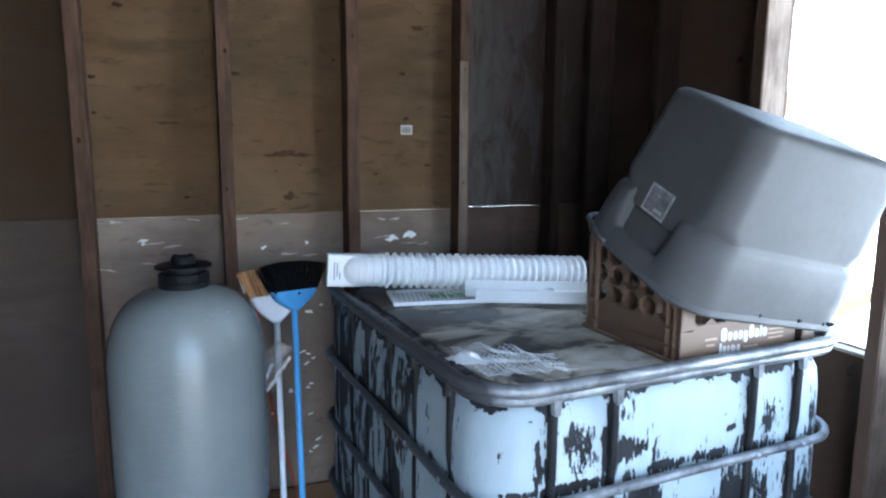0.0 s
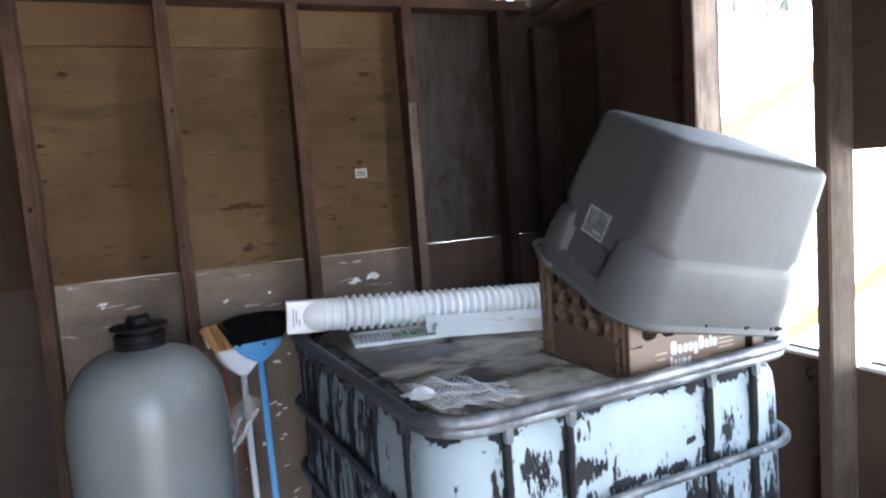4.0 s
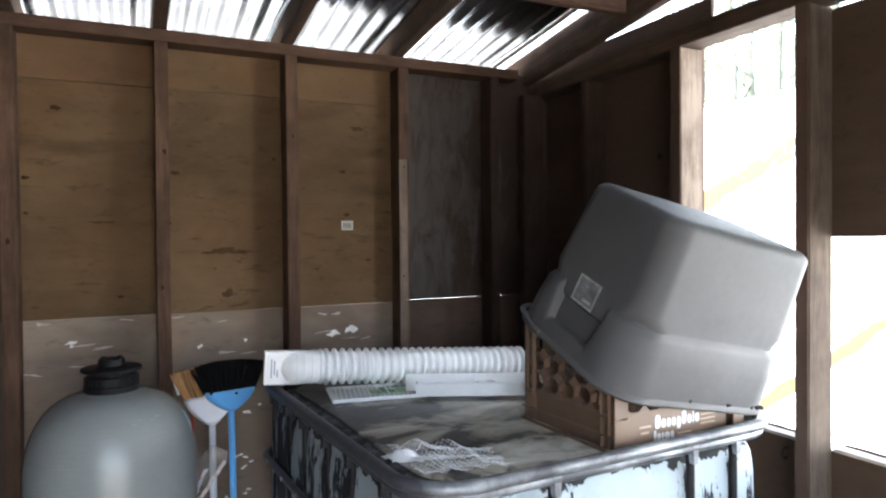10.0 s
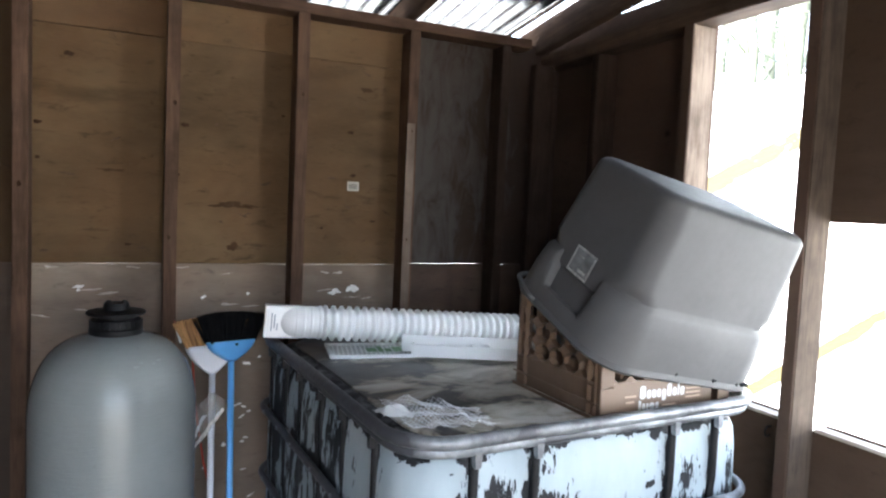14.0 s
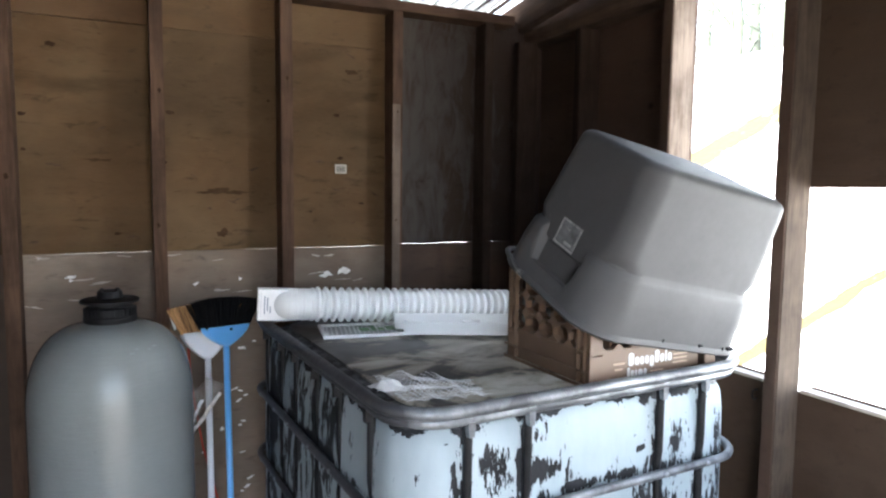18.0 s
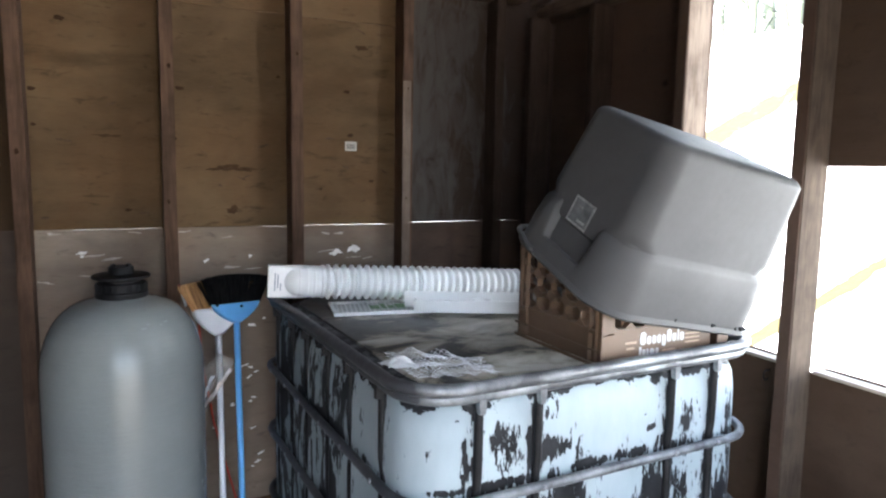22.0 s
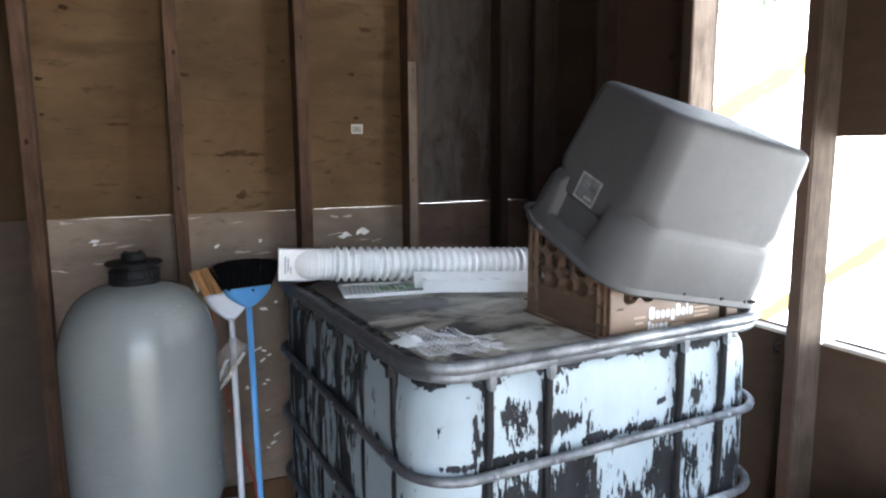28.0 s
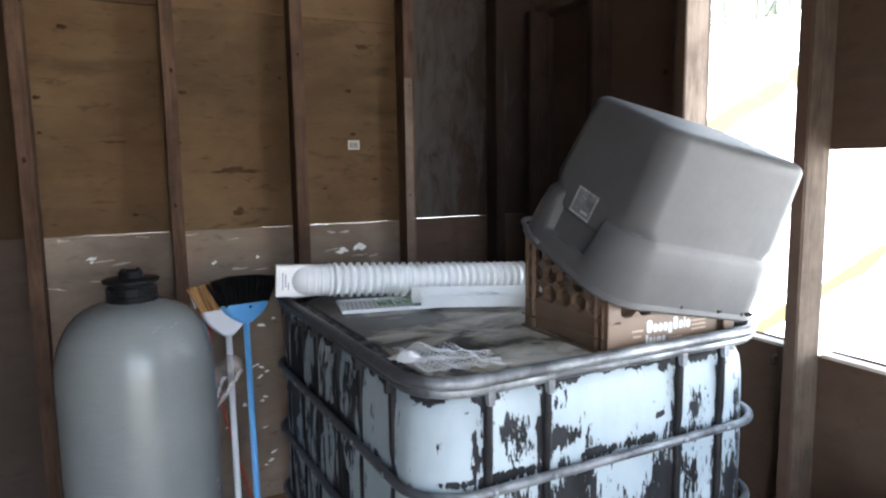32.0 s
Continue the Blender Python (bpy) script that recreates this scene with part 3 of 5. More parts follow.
        dz = calc(nt, "POWER", calc(nt, "ABSOLUTE", calc(nt, "DIVIDE", calc(nt, "SUBTRACT", z, z0), rz)), 2.0)
        n = calc(nt, "ADD", n, calc(nt, "MULTIPLY", calc(nt, "MULTIPLY", calc(nt, "SUBTRACT", 1.0, calc(nt, "ADD", dx, dz), True), k), calc(nt, "SUBTRACT", 1.0, side)))
    for u in (0.150, 0.292, 0.667, 0.806):                       # paint kept behind the uprights
        d = calc(nt, "ABSOLUTE", calc(nt, "SUBTRACT", x, u - TW / 2))
        n = calc(nt, "ADD", n, calc(nt, "MULTIPLY", calc(nt, "SUBTRACT", 1.0, calc(nt, "DIVIDE", d, 0.024), True), 0.13))
    d = calc(nt, "ABSOLUTE", calc(nt, "SUBTRACT", z, 0.916))
    n = calc(nt, "ADD", n, calc(nt, "MULTIPLY", calc(nt, "SUBTRACT", 1.0, calc(nt, "DIVIDE", d, 0.021), True), 0.09))
    fac = ramp(nt, n, [(0.763, (0, 0, 0)), (0.777, (1, 1, 1))])
    dirt = noise_tex(nt, coords(nt, (2, 2, 1), False), 5.0, 5, 0.6)
    white = ramp(nt, dirt, [(0.3, (0.30, 0.355, 0.382)), (0.6, (0.358, 0.412, 0.436))])
    black = ramp(nt, noise_tex(nt, coords(nt, (1, 1, 0.3), False), 16.0, 5, 0.6), [(0.3, (0.009, 0.009, 0.010)), (0.75, (0.034, 0.035, 0.038))])
    thin = calc(nt, "MULTIPLY", band, noise_tex(nt, coords(nt, (1, 1, 2), False), 16.0, 5, 0.6, 0.5))       # worn thin and chalky along the shoulder
    black = mix(nt, ramp(nt, thin, [(0.42, (0, 0, 0)), (0.66, (0.85, 0.85, 0.85))]), black, (0.21, 0.215, 0.22))
    nt.links.new(mix(nt, fac, white, black), b.inputs["Base Color"])
    bump(nt, b, fac, 0.5, 0.0008)
    return m


def muddy_top():
    m, nt, b = mat_base("muddy_metal_top", 0.5, 0, 0.4)
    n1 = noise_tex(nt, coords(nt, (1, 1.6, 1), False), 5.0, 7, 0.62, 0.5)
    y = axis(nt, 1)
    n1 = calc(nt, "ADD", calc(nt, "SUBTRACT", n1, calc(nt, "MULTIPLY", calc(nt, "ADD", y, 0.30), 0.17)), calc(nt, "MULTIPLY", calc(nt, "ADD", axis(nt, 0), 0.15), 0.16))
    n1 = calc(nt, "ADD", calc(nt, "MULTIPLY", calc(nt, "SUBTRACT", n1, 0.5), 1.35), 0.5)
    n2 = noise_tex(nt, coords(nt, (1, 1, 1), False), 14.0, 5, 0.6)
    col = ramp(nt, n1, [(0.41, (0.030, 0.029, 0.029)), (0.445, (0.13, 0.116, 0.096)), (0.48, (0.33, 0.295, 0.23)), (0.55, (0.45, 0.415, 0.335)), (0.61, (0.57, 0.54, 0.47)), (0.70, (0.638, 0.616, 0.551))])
    col = mix(nt, 0.18, col, ramp(nt, n2, [(0.3, (0.087, 0.0798, 0.0725)), (0.7, (0.493, 0.464, 0.406))]))
    nt.links.new(col, b.inputs["Base Color"])
    nt.links.new(ramp(nt, n1, [(0.35, (0.30, 0.30, 0.30)), (0.7, (0.55, 0.55, 0.55))]), b.inputs["Roughness"])
    bump(nt, b, n2, 0.3, 0.002)
    return m


def build_tote():
    turn = Matrix.Rotation(radians(TOTE_TURN), 4, "Z")
    c = Vector((-0.088, -1.340, 0)) + turn @ Vector((TW / 2, TD / 2, 0))
    tote = empty("bulk_container", Matrix.Translation(c) @ turn, "white plastic bulk tank in galvanized cage with flaking black paint", "water tank")
    # bottle with bulging sides and softly rounded shoulders
    w, d = TW - 0.028, TD - 0.044
    rings = []
    for z, inset in ((0.14, 0.05), (0.16, 0.015), (0.20, 0.0), (0.55, -0.004), (0.90, -0.002), (1.02, 0.0), (1.06, 0.004), (1.085, 0.014), (1.103, 0.030), (1.112, 0.05), (1.1155, 0.075)):
        rings.append([(x, y, z) for x, y in rrect(w - 2 * inset, d - 2 * inset, 0.100 - inset * 0.35, 8)])
    vf("bottle", loft(rings), peeled_paint(), tote, "white plastic bottle with patches of black paint")
    top = [[(x, y, z) for x, y in rrect(w - 2 * i, d - 2 * i, 0.10, 8)] for z, i in ((1.1165, 0.060), (1.122, 0.064), (1.122, 0.3))]
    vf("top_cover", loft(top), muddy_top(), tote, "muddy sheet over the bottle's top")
    # rim and hoops
    loop = lambda W, D, r, z: [(x, y, z) for x, y in rrect(W, D, r, 10)]
    vf("rim", sweep(loop(TW, TD, 0.115, RIM_Z), 0.0135, 14, True), GALV, tote, "galvanized tube rim")
    vf("rim", sweep(loop(TW - 0.012, TD - 0.012, 0.11, RIM_Z - 0.021), 0.009, 10, True, 1.2), GALV, tote, "galvanized lower rim tube")
    for z in (0.912, 0.70, 0.49, 0.28, 0.15):
        vf("hoop", sweep(loop(TW + 0.006, TD + 0.006, 0.12, z), 0.0105, 10, True), GALV, tote)
    # uprights, flattened where they cross the hoops
    def upright(x, y, nx, ny):
        path = []
        z = 0.10
        while z < RIM_Z - 0.015:
            near = min(abs(z - h) for h in (0.912, 0.70, 0.49, 0.28, 0.15, RIM_Z))
            push = -0.020 + 0.006 * min(1.0, near / 0.05)
            path.append((x + nx * push, y + ny * push, z))
            z += 0.02
        path.append((x - nx * 0.012, y - ny * 0.012, RIM_Z - 0.006))
        bar = vf("upright", sweep(path, 0.0095, 8), DARK_TUBE, tote)
        tab = [[(x + nx * (d - 0.004) + ny * u, y + ny * (d - 0.004) + nx * u, z) for u, d in ((-w, -0.006), (w, -0.006), (w * 0.8, 0.006), (-w * 0.8, 0.006))] for z, w in ((RIM_Z - 0.055, 0.0072), (RIM_Z - 0.036, 0.0098), (RIM_Z - 0.012, 0.0105), (RIM_Z - 0.006, 0.008))]
        soften(vf("weld_tab", loft(tab), BARE if ny < 0 else DARK_TUBE, bar, "flattened tube end"), 50)
        for hz in (0.912, 0.70):
            vf("rivet", lathe([(0.0065, -0.002), (0.0062, 0.002), (0.0035, 0.0042), (0.0005, 0.005)], 12), BARE, bar, "round weld spot", Matrix.Translation((x + nx * 0.0125, y + ny * 0.0125, hz)) @ Vector((nx, ny, 0)).to_track_quat("Z", "Y").to_matrix().to_4x4())
    for u in (0.150, 0.292, 0.667, 0.806):
        upright(-TW / 2 + u, -TD / 2, 0, -1)
        upright(-TW / 2 + u, TD / 2, 0, 1)
    for v in (0.170, 0.355, 0.515, 0.695, 0.84, 1.0):
        upright(-TW / 2, -TD / 2 + v, -1, 0)
        upright(TW / 2, -TD / 2 + v, 1, 0)
    # steel pallet
    for y in (-0.45, 0.0, 0.45):
        beam("pallet_runner", (-TW / 2, y - 0.05, 0.0), (TW / 2, y + 0.05, 0.10), GALV, tote)
    beam("pallet_deck", (-TW / 2, -TD / 2, 0.10), (TW / 2, TD / 2, 0.138), GALV, tote)
    return tote


build_tote()


# ---- crate on the container ----
def build_crate():
    W, D, H = 0.36, 0.31, 0.235
    m = pose(0.393, -1.262, TOP_Z + 0.005, 0, 0, 2.0)
    crate = empty("milk_crate", m, "brown plastic milk crate with white lettering on the container", "crate")
    p = lambda name, lo, hi, label="": beam(name, lo, hi, CRATE, crate, label, bevel=0.0015)
    p("flange", (-0.0165, -0.0165, 0.0), (W + 0.0165, -0.0142, 0.008))
    for z0, z1 in ((0.0, 0.008), (0.034, 0.039)):
        p("flange", (-0.0165, -0.0142, z0), (-0.0142, D + 0.0165, z1))
    for x0, x1 in ((-0.0165, 0.021), (W - 0.021, W + 0.0165)):
        p("corner_plate", (x0, -0.0165, 0.0082), (x1, -0.012, 0.0735))
        p("corner_plate", (x0, -0.0165, 0.076), (x1, -0.012, H))
    p("ledge", (-0.016, 0.004, 0.072), (-0.002, 0.030, 0.081))
    p("ledge", (-0.016, D - 0.030, 0.072), (-0.002, D - 0.004, 0.081))
    for dy in (0.006, 0.030, D - 0.030, D - 0.006):
        p("rib", (-0.016, dy - 0.002, 0.008), (-0.003, dy + 0.002, H - 0.004))
    for x in (0, W):
        for y in (0, D):
            p("corner_post", (x - 0.010, y - 0.010, 0), (x + 0.010, y + 0.010, H))
    # panel below, open lattice above
    for y in (0, D):
        p("side_panel", (0.029, y - 0.004, 0.004), (W - 0.029, y + 0.004, 0.076))
        p("rail", (0.012, y - 0.008, H - 0.022), (W - 0.012, y + 0.008, H))
        p("rail", (0.022, y - 0.009, 0.074), (W - 0.022, y + 0.009, 0.081))
    def lattice(w, h, nx, nz, t):
        """Plate in the yz plane pierced by eight-sided holes."""
        verts, faces = [], []
        cw, ch = w / nx, h / nz
        for i in range(nx):
            for j in range(nz):
                y0, z0 = (i + 0.5) * cw, (j + 0.5) * ch
                n0 = len(verts)
                for xx in (-t, t):
                    for q in range(8):
                        an = math.pi * (q + 0.5) / 4
                        verts.append((xx, y0 + 0.468 * cw * math.cos(an) / math.cos(math.pi / 8), z0 + 0.468 * ch * math.sin(an) / math.cos(math.pi / 8)))
                    for q in range(8):
                        an = math.pi * (q + 0.5) / 4
                        k = max(abs(math.cos(an)), abs(math.sin(an)))
                        sy, sz = math.cos(an) / k, math.sin(an) / k
                        verts.append((xx, y0 + 0.5 * cw * math.copysign(1, sy), z0 + 0.5 * ch * math.copysign(1, sz)) if abs(abs(sy) - abs(sz)) < 0.7 and q % 2 == (0 if math.cos(an) * math.sin(an) > 0 else 1) else (xx, y0 + 0.5 * cw * sy, z0 + 0.5 * ch * sz))
                for q in range(8):
                    r = (q + 1) % 8
                    faces.append((n0 + q, n0 + 8 + q, n0 + 8 + r, n0 + r))
                    faces.append((n0 + 16 + r, n0 + 24 + r, n0 + 24 + q, n0 + 16 + q))
                    faces.append((n0 + q, n0 + r, n0 + 16 + r, n0 + 16 + q))
        return verts, faces
    for x in (0, W):
        p("side_panel", (x - 0.004, 0.012, 0.004), (x + 0.004, D - 0.012, 0.076))
        p("rail", (x - 0.009, 0.012, 0.072), (x + 0.009, D - 0.012, 0.081))
        p("rail", (x - 0.009, 0.012, H - 0.016), (x + 0.009, D - 0.012, H))
        vf("lattice", lattice(D - 0.022, H - 0.097, 5, 3, 0.009), CRATE, crate, "open plastic lattice", pose(x, 0.011, 0.081), False)
    for y in (0, D):
        vf("lattice", lattice(W - 0.042, H - 0.103, 6, 3, 0.007), CRATE, crate, "open plastic lattice", pose(0.021, y, 0.081, 0, 0, -90), False)
    for k in range(1, 6):
        x = W * k / 6
        p("divider", (x - 0.003, 0.005, 0.005), (x + 0.003, D - 0.005, 0.11))
    for k in range(1, 5):
        y = D * k / 5
        p("divider", (0.005, y - 0.003, 0.005), (W - 0.005, y + 0.003, 0.11))
    # printed marks as plain shapes
    ink = plain("white_ink", (0.50, 0.49, 0.48), 0.6, 0, 0.03, 20, 0)
    dim = plain("faded_ink", (0.352, 0.248, 0.176), 0.6, 0, 0.05, 20, 0)
    def mark(x0, z0, x1, z1, mat=ink):
        r = 0.45 * min(x1 - x0, z1 - z0)
        ring = rrect(x1 - x0, z1 - z0, r, 5)
        c = ((x0 + x1) / 2, (z0 + z1) / 2)
        vf("printed_mark", loft([[(c[0] + u, yy, c[1] + v) for u, v in ring] for yy in (-0.0042, -0.0052)]), mat, crate, smooth=False)
    x = 0.106
    for w, h, drop in ((0.017, 0.030, 0), (0.013, 0.020, 0), (0.012, 0.020, 0), (0.012, 0.020, 0), (0.012, 0.027, 0.008), (0.014, 0.030, 0), (0.013, 0.020, 0), (0.005, 0.030, 0), (0.013, 0.020, 0)):
        mark(x, 0.038 - drop, x + w, 0.038 - drop + h)
        x += w + 0.0030
    x = 0.104
    for w, h in ((0.007, 0.022), (0.010, 0.015), (0.006, 0.015), (0.015, 0.015), (0.009, 0.015)):
        mark(x, 0.013, x + w, 0.013 + h)
        x += w + 0.003
    mark(0.174, 0.018, 0.216, 0.0215, dim)
    mark(0.062, 0.044, 0.096, 0.049, dim)
    mark(0.066, 0.031, 0.090, 0.036, dim)
    for k in range(4):
        mark(0.245, 0.030 + k * 0.010, 0.292, 0.034 + k * 0.010, dim)
    return crate


build_crate()


# ---- grey tub, upside down over the crate ----
TUB_M = pose(0.5947, -1.1086, 1.2781, 21.45, 11.04, 3.80)
TUB_L, TUB_W, TUB_H, TUB_KL, TUB_KW = 0.4942, 0.3799, 0.3754, 0.915, 0.794


def build_tub():
    tub = empty("storage_tub", TUB_M, "grey plastic storage tub lying upside down over the crate", "storage tub")
    n = 14
    def outline(w, d, r):
        pts = rrect(w, d, r, n)
        out = []
        for i, p in enumerate(pts):                    # more points along the straight sides
            q = pts[(i + 1) % len(pts)]
            out.append(p)
            if i % (n + 1) == n:
                out += [(p[0] + (q[0] - p[0]) * k / 44, p[1] + (q[1] - p[1]) * k / 44) for k in range(1, 44)]
        return out
    def sizes(z):
        return TUB_L * (1 - (1 - TUB_KL) * z / TUB_H), TUB_W * (1 - (1 - TUB_KW) * z / TUB_H)
    def at(z, out, r):
        w, d = sizes(z)
        return outline(w + 2 * out, d + 2 * out, r)
    ref = at(0, 0, 0.085)
    def skirt(i):
        """Height of the skirt's top edge: it dips for the grip in both ends."""
        x, y = ref[i]
        if abs(x) > TUB_L / 2 - 0.05:
            t = abs(y) / 0.088
            s = min(1, max(0, (t - 0.80) / 0.24))
            return 0.047 + 0.086 * s
        return 0.133
    rows = []
    def row(fn):
        rows.append([fn(i) for i in range(len(ref))])
    const = lambda z, out, r: (lambda i, a=at(z, out, r): (*a[i], z))
    # outside, from the lip up to the base
    row(const(0.006, 0.000, 0.085))
    row(const(-0.004, 0.004, 0.087))
    row(const(-0.006, 0.016, 0.095))
    row(const(0.000, 0.021, 0.098))
    row(const(0.007, 0.018, 0.097))
    row(const(0.010, 0.0140, 0.092))
    row(const(0.020, 0.0135, 0.092))
    def on_skirt(frac, out):
        def fn(i):
            z = 0.020 + (skirt(i) - 0.020) * frac if frac <= 1 else skirt(i) + (frac - 1) * 0.1
            a = at(z, out, 0.085)
            return (*a[i], z)
        return fn
    row(on_skirt(0.5, 0.0130))
    row(on_skirt(0.93, 0.0105))
    row(on_skirt(1.0, 0.0075))
    def ledge(frac, deep):
        """Behind the skirt the wall goes on; it is pressed in where the grips are."""
        def fn(i):
            x, y = ref[i]
            grip = 1.0 - (skirt(i) - 0.047) / 0.086
            foot = skirt(i) + 0.010 * (1.0 - grip)
            z = foot + (0.168 - foot) * frac
            return (*at(z, -deep * grip, 0.085 - 0.031 * frac)[i], z)
        return fn
    row(ledge(0.0, 0.040))
    row(ledge(0.25, 0.036))
    row(ledge(0.42, 0.012))
    row(ledge(0.52, 0.0))
    row(ledge(0.75, 0.0))
    for z in (0.172, 0.22, 0.28, 0.34):
        row(const(z, 0.0, 0.054 - 0.012 * (z - 0.172)))
    for k in range(1, 7):
        a = radians(90 * k / 6)
        row(const(TUB_H - 0.022 + 0.022 * math.sin(a), -0.022 * (1 - math.cos(a)), 0.052 - 0.01 * k / 6))
    row(const(TUB_H, -0.07, 0.04))
    verts, faces = loft(rows, False, True)
    # inside shell
    n0 = len(verts)
    inner = [[(*p, z) for p in at(z, -0.006 + o, 0.050)] for z, o in ((0.006, 0.006), (0.12, -0.002), (TUB_H - 0.03, -0.002), (TUB_H - 0.008, -0.025))]
    v2, f2 = loft(inner, False, True)
    verts += v2
    faces += [tuple(reversed([n0 + q for q in f])) for f in f2]
    k = len(ref)
    faces += [(n0 + i, n0 + (i + 1) % k, (i + 1) % k, i) for i in range(k)]
    soften(vf("shell", (verts, faces), GREY_TUB, tub), 38)
    # sticker on the end wall
    st = plain("worn_sticker", (0.148, 0.152, 0.156), 0.45, 0, 0.45, 40, 0)
    st2 = plain("sticker_edge", (0.285, 0.285, 0.275), 0.5, 0, 0.6, 60, 0)
    tilt = math.degrees(math.atan((1 - TUB_KL) * TUB_L / 2 / TUB_H))
    z = 0.143
    place = pose(-sizes(z)[0] / 2 - 0.0004, 0.004, z, 0, tilt, 0)
    lab = obj("sticker", box_mesh("sticker", (0.0008, 0.078, 0.062), st, 0), tub, "worn translucent sticker", place)
    for k, (dy, dz, w, h) in enumerate(((0, 0.029, 0.078, 0.005), (0, -0.029, 0.078, 0.005), (0.036, 0, 0.006, 0.052), (-0.036, 0, 0.006, 0.052), (-0.012, -0.018, 0.030, 0.007), (0.01, 0.012, 0.02, 0.004))):
        obj("sticker_border", box_mesh("sticker_border", (0.0006, w, h), st2, 0), lab, m=pose(-0.0007, dy, dz))
    # the lip curls out round the far corner
    cx, cy = -TUB_L / 2 + 0.085, TUB_W / 2 - 0.085
    curl = [(cx + (0.112 + 0.004 * math.sin(k)) * math.cos(radians(80 + 8 * k)), cy + 0.112 * math.sin(radians(80 + 8 * k)), 0.006 + 0.012 * math.sin(math.pi * k / 15)) for k in range(16)]
    vf("lip_curl", sweep(curl, 0.0065, 10), GREY_TUB, tub, "curled corner of the lip")
    # grit on the lip
    for x, y in ((0.214, -0.196), (0.205, -0.198), (0.192, -0.2), (0.186, -0.197), (0.172, -0.2), (0.095, -0.199), (0.088, -0.2), (-0.035, -0.199), (-0.10, -0.196), (-0.13, -0.197)):
        bmx = bmesh.new()
        bmesh.ops.create_icosphere(bmx, subdivisions=1, radius=0.0062)
        for v in bmx.verts:
            v.co *= 0.7 + 0.6 * noise.random()
        me = bpy.data.meshes.new("debris")
        bmx.to_mesh(me)
        bmx.free()
        me.materials.append(BLACK)
        obj("debris", me, tub, "dark bit of leaf litter", pose(x, y, 0.012))
    return tub


build_tub()


# ---- water treatment tank ----
RIB = box_mesh("rib", (0.005, 0.005, 0.020), BLACK, 0.001)
LUG = box_mesh("lug", (0.009, 0.011, 0.006), BLACK, 0.0015)


def build_tank():
    tank = empty("water_tank", pose(-0.568, -0.50, 0.0), "grey fibreglass pressure tank with black cap on a black stand", "water tank")
    R, z0, z1 = 0.1985, 0.50, 1.207
    prof = [(0.02, z0)]
    for k in range(1, 11):
        a = radians(9 * k)
        prof.append((R * math.sin(a) ** 0.8, z0 + 0.13 * (1 - math.cos(a))))
    prof += [(R, 0.75), (R, 0.9), (R, 1.0)]
    for k in range(1, 13):
        a = radians(7.0 * k)
        prof.append((max(0.055, R * math.cos(a) ** 0.60), 1.0 + (z1 - 1.0) * math.sin(a)))
    prof.append((0.052, z1 + 0.002))
    vf("vessel", lathe(prof, 64), TANK, tank, "grey fibreglass vessel")
    cap = [(0.060, 1.203), (0.0640, 1.206), (0.0640, 1.219), (0.0600, 1.222), (0.0590, 1.240), (0.0570, 1.243), (0.0470, 1.245), (0.0470, 1.252), (0.0680, 1.2545), (0.0705, 1.2565), (0.0705, 1.261), (0.0680, 1.263), (0.040, 1.264), (0.031, 1.267), (0.030, 1.281), (0.0285, 1.284), (0.012, 1.284)]
    soften(vf("cap", lathe(cap, 48), BLACK, tank, "black threaded cap"), 30)
    for k in range(28):                                   # grip ribs round the collar
        a = 360 * k / 28
        o = obj("rib", RIB, tank)
        o.matrix_basis = pose(0.0605 * math.cos(radians(a)), 0.0605 * math.sin(radians(a)), 1.231, 0, 0, a)
    for a in (35, 145, 215, 325):
        o = obj("lug", LUG, tank)
        o.matrix_basis = pose(0.023 * math.cos(radians(a)), 0.023 * math.sin(radians(a)), 1.2855, 0, 0, a)
    base = [(0.20, 0.0), (0.205, 0.01), (0.19, 0.30), (0.175, 0.50), (0.165, 0.56), (0.158, 0.56), (0.165, 0.50)]
    soften(vf("stand", lathe(base, 12, True, False), BLACK, tank, "black plastic stand"), 20)
    return tank


build_tank()


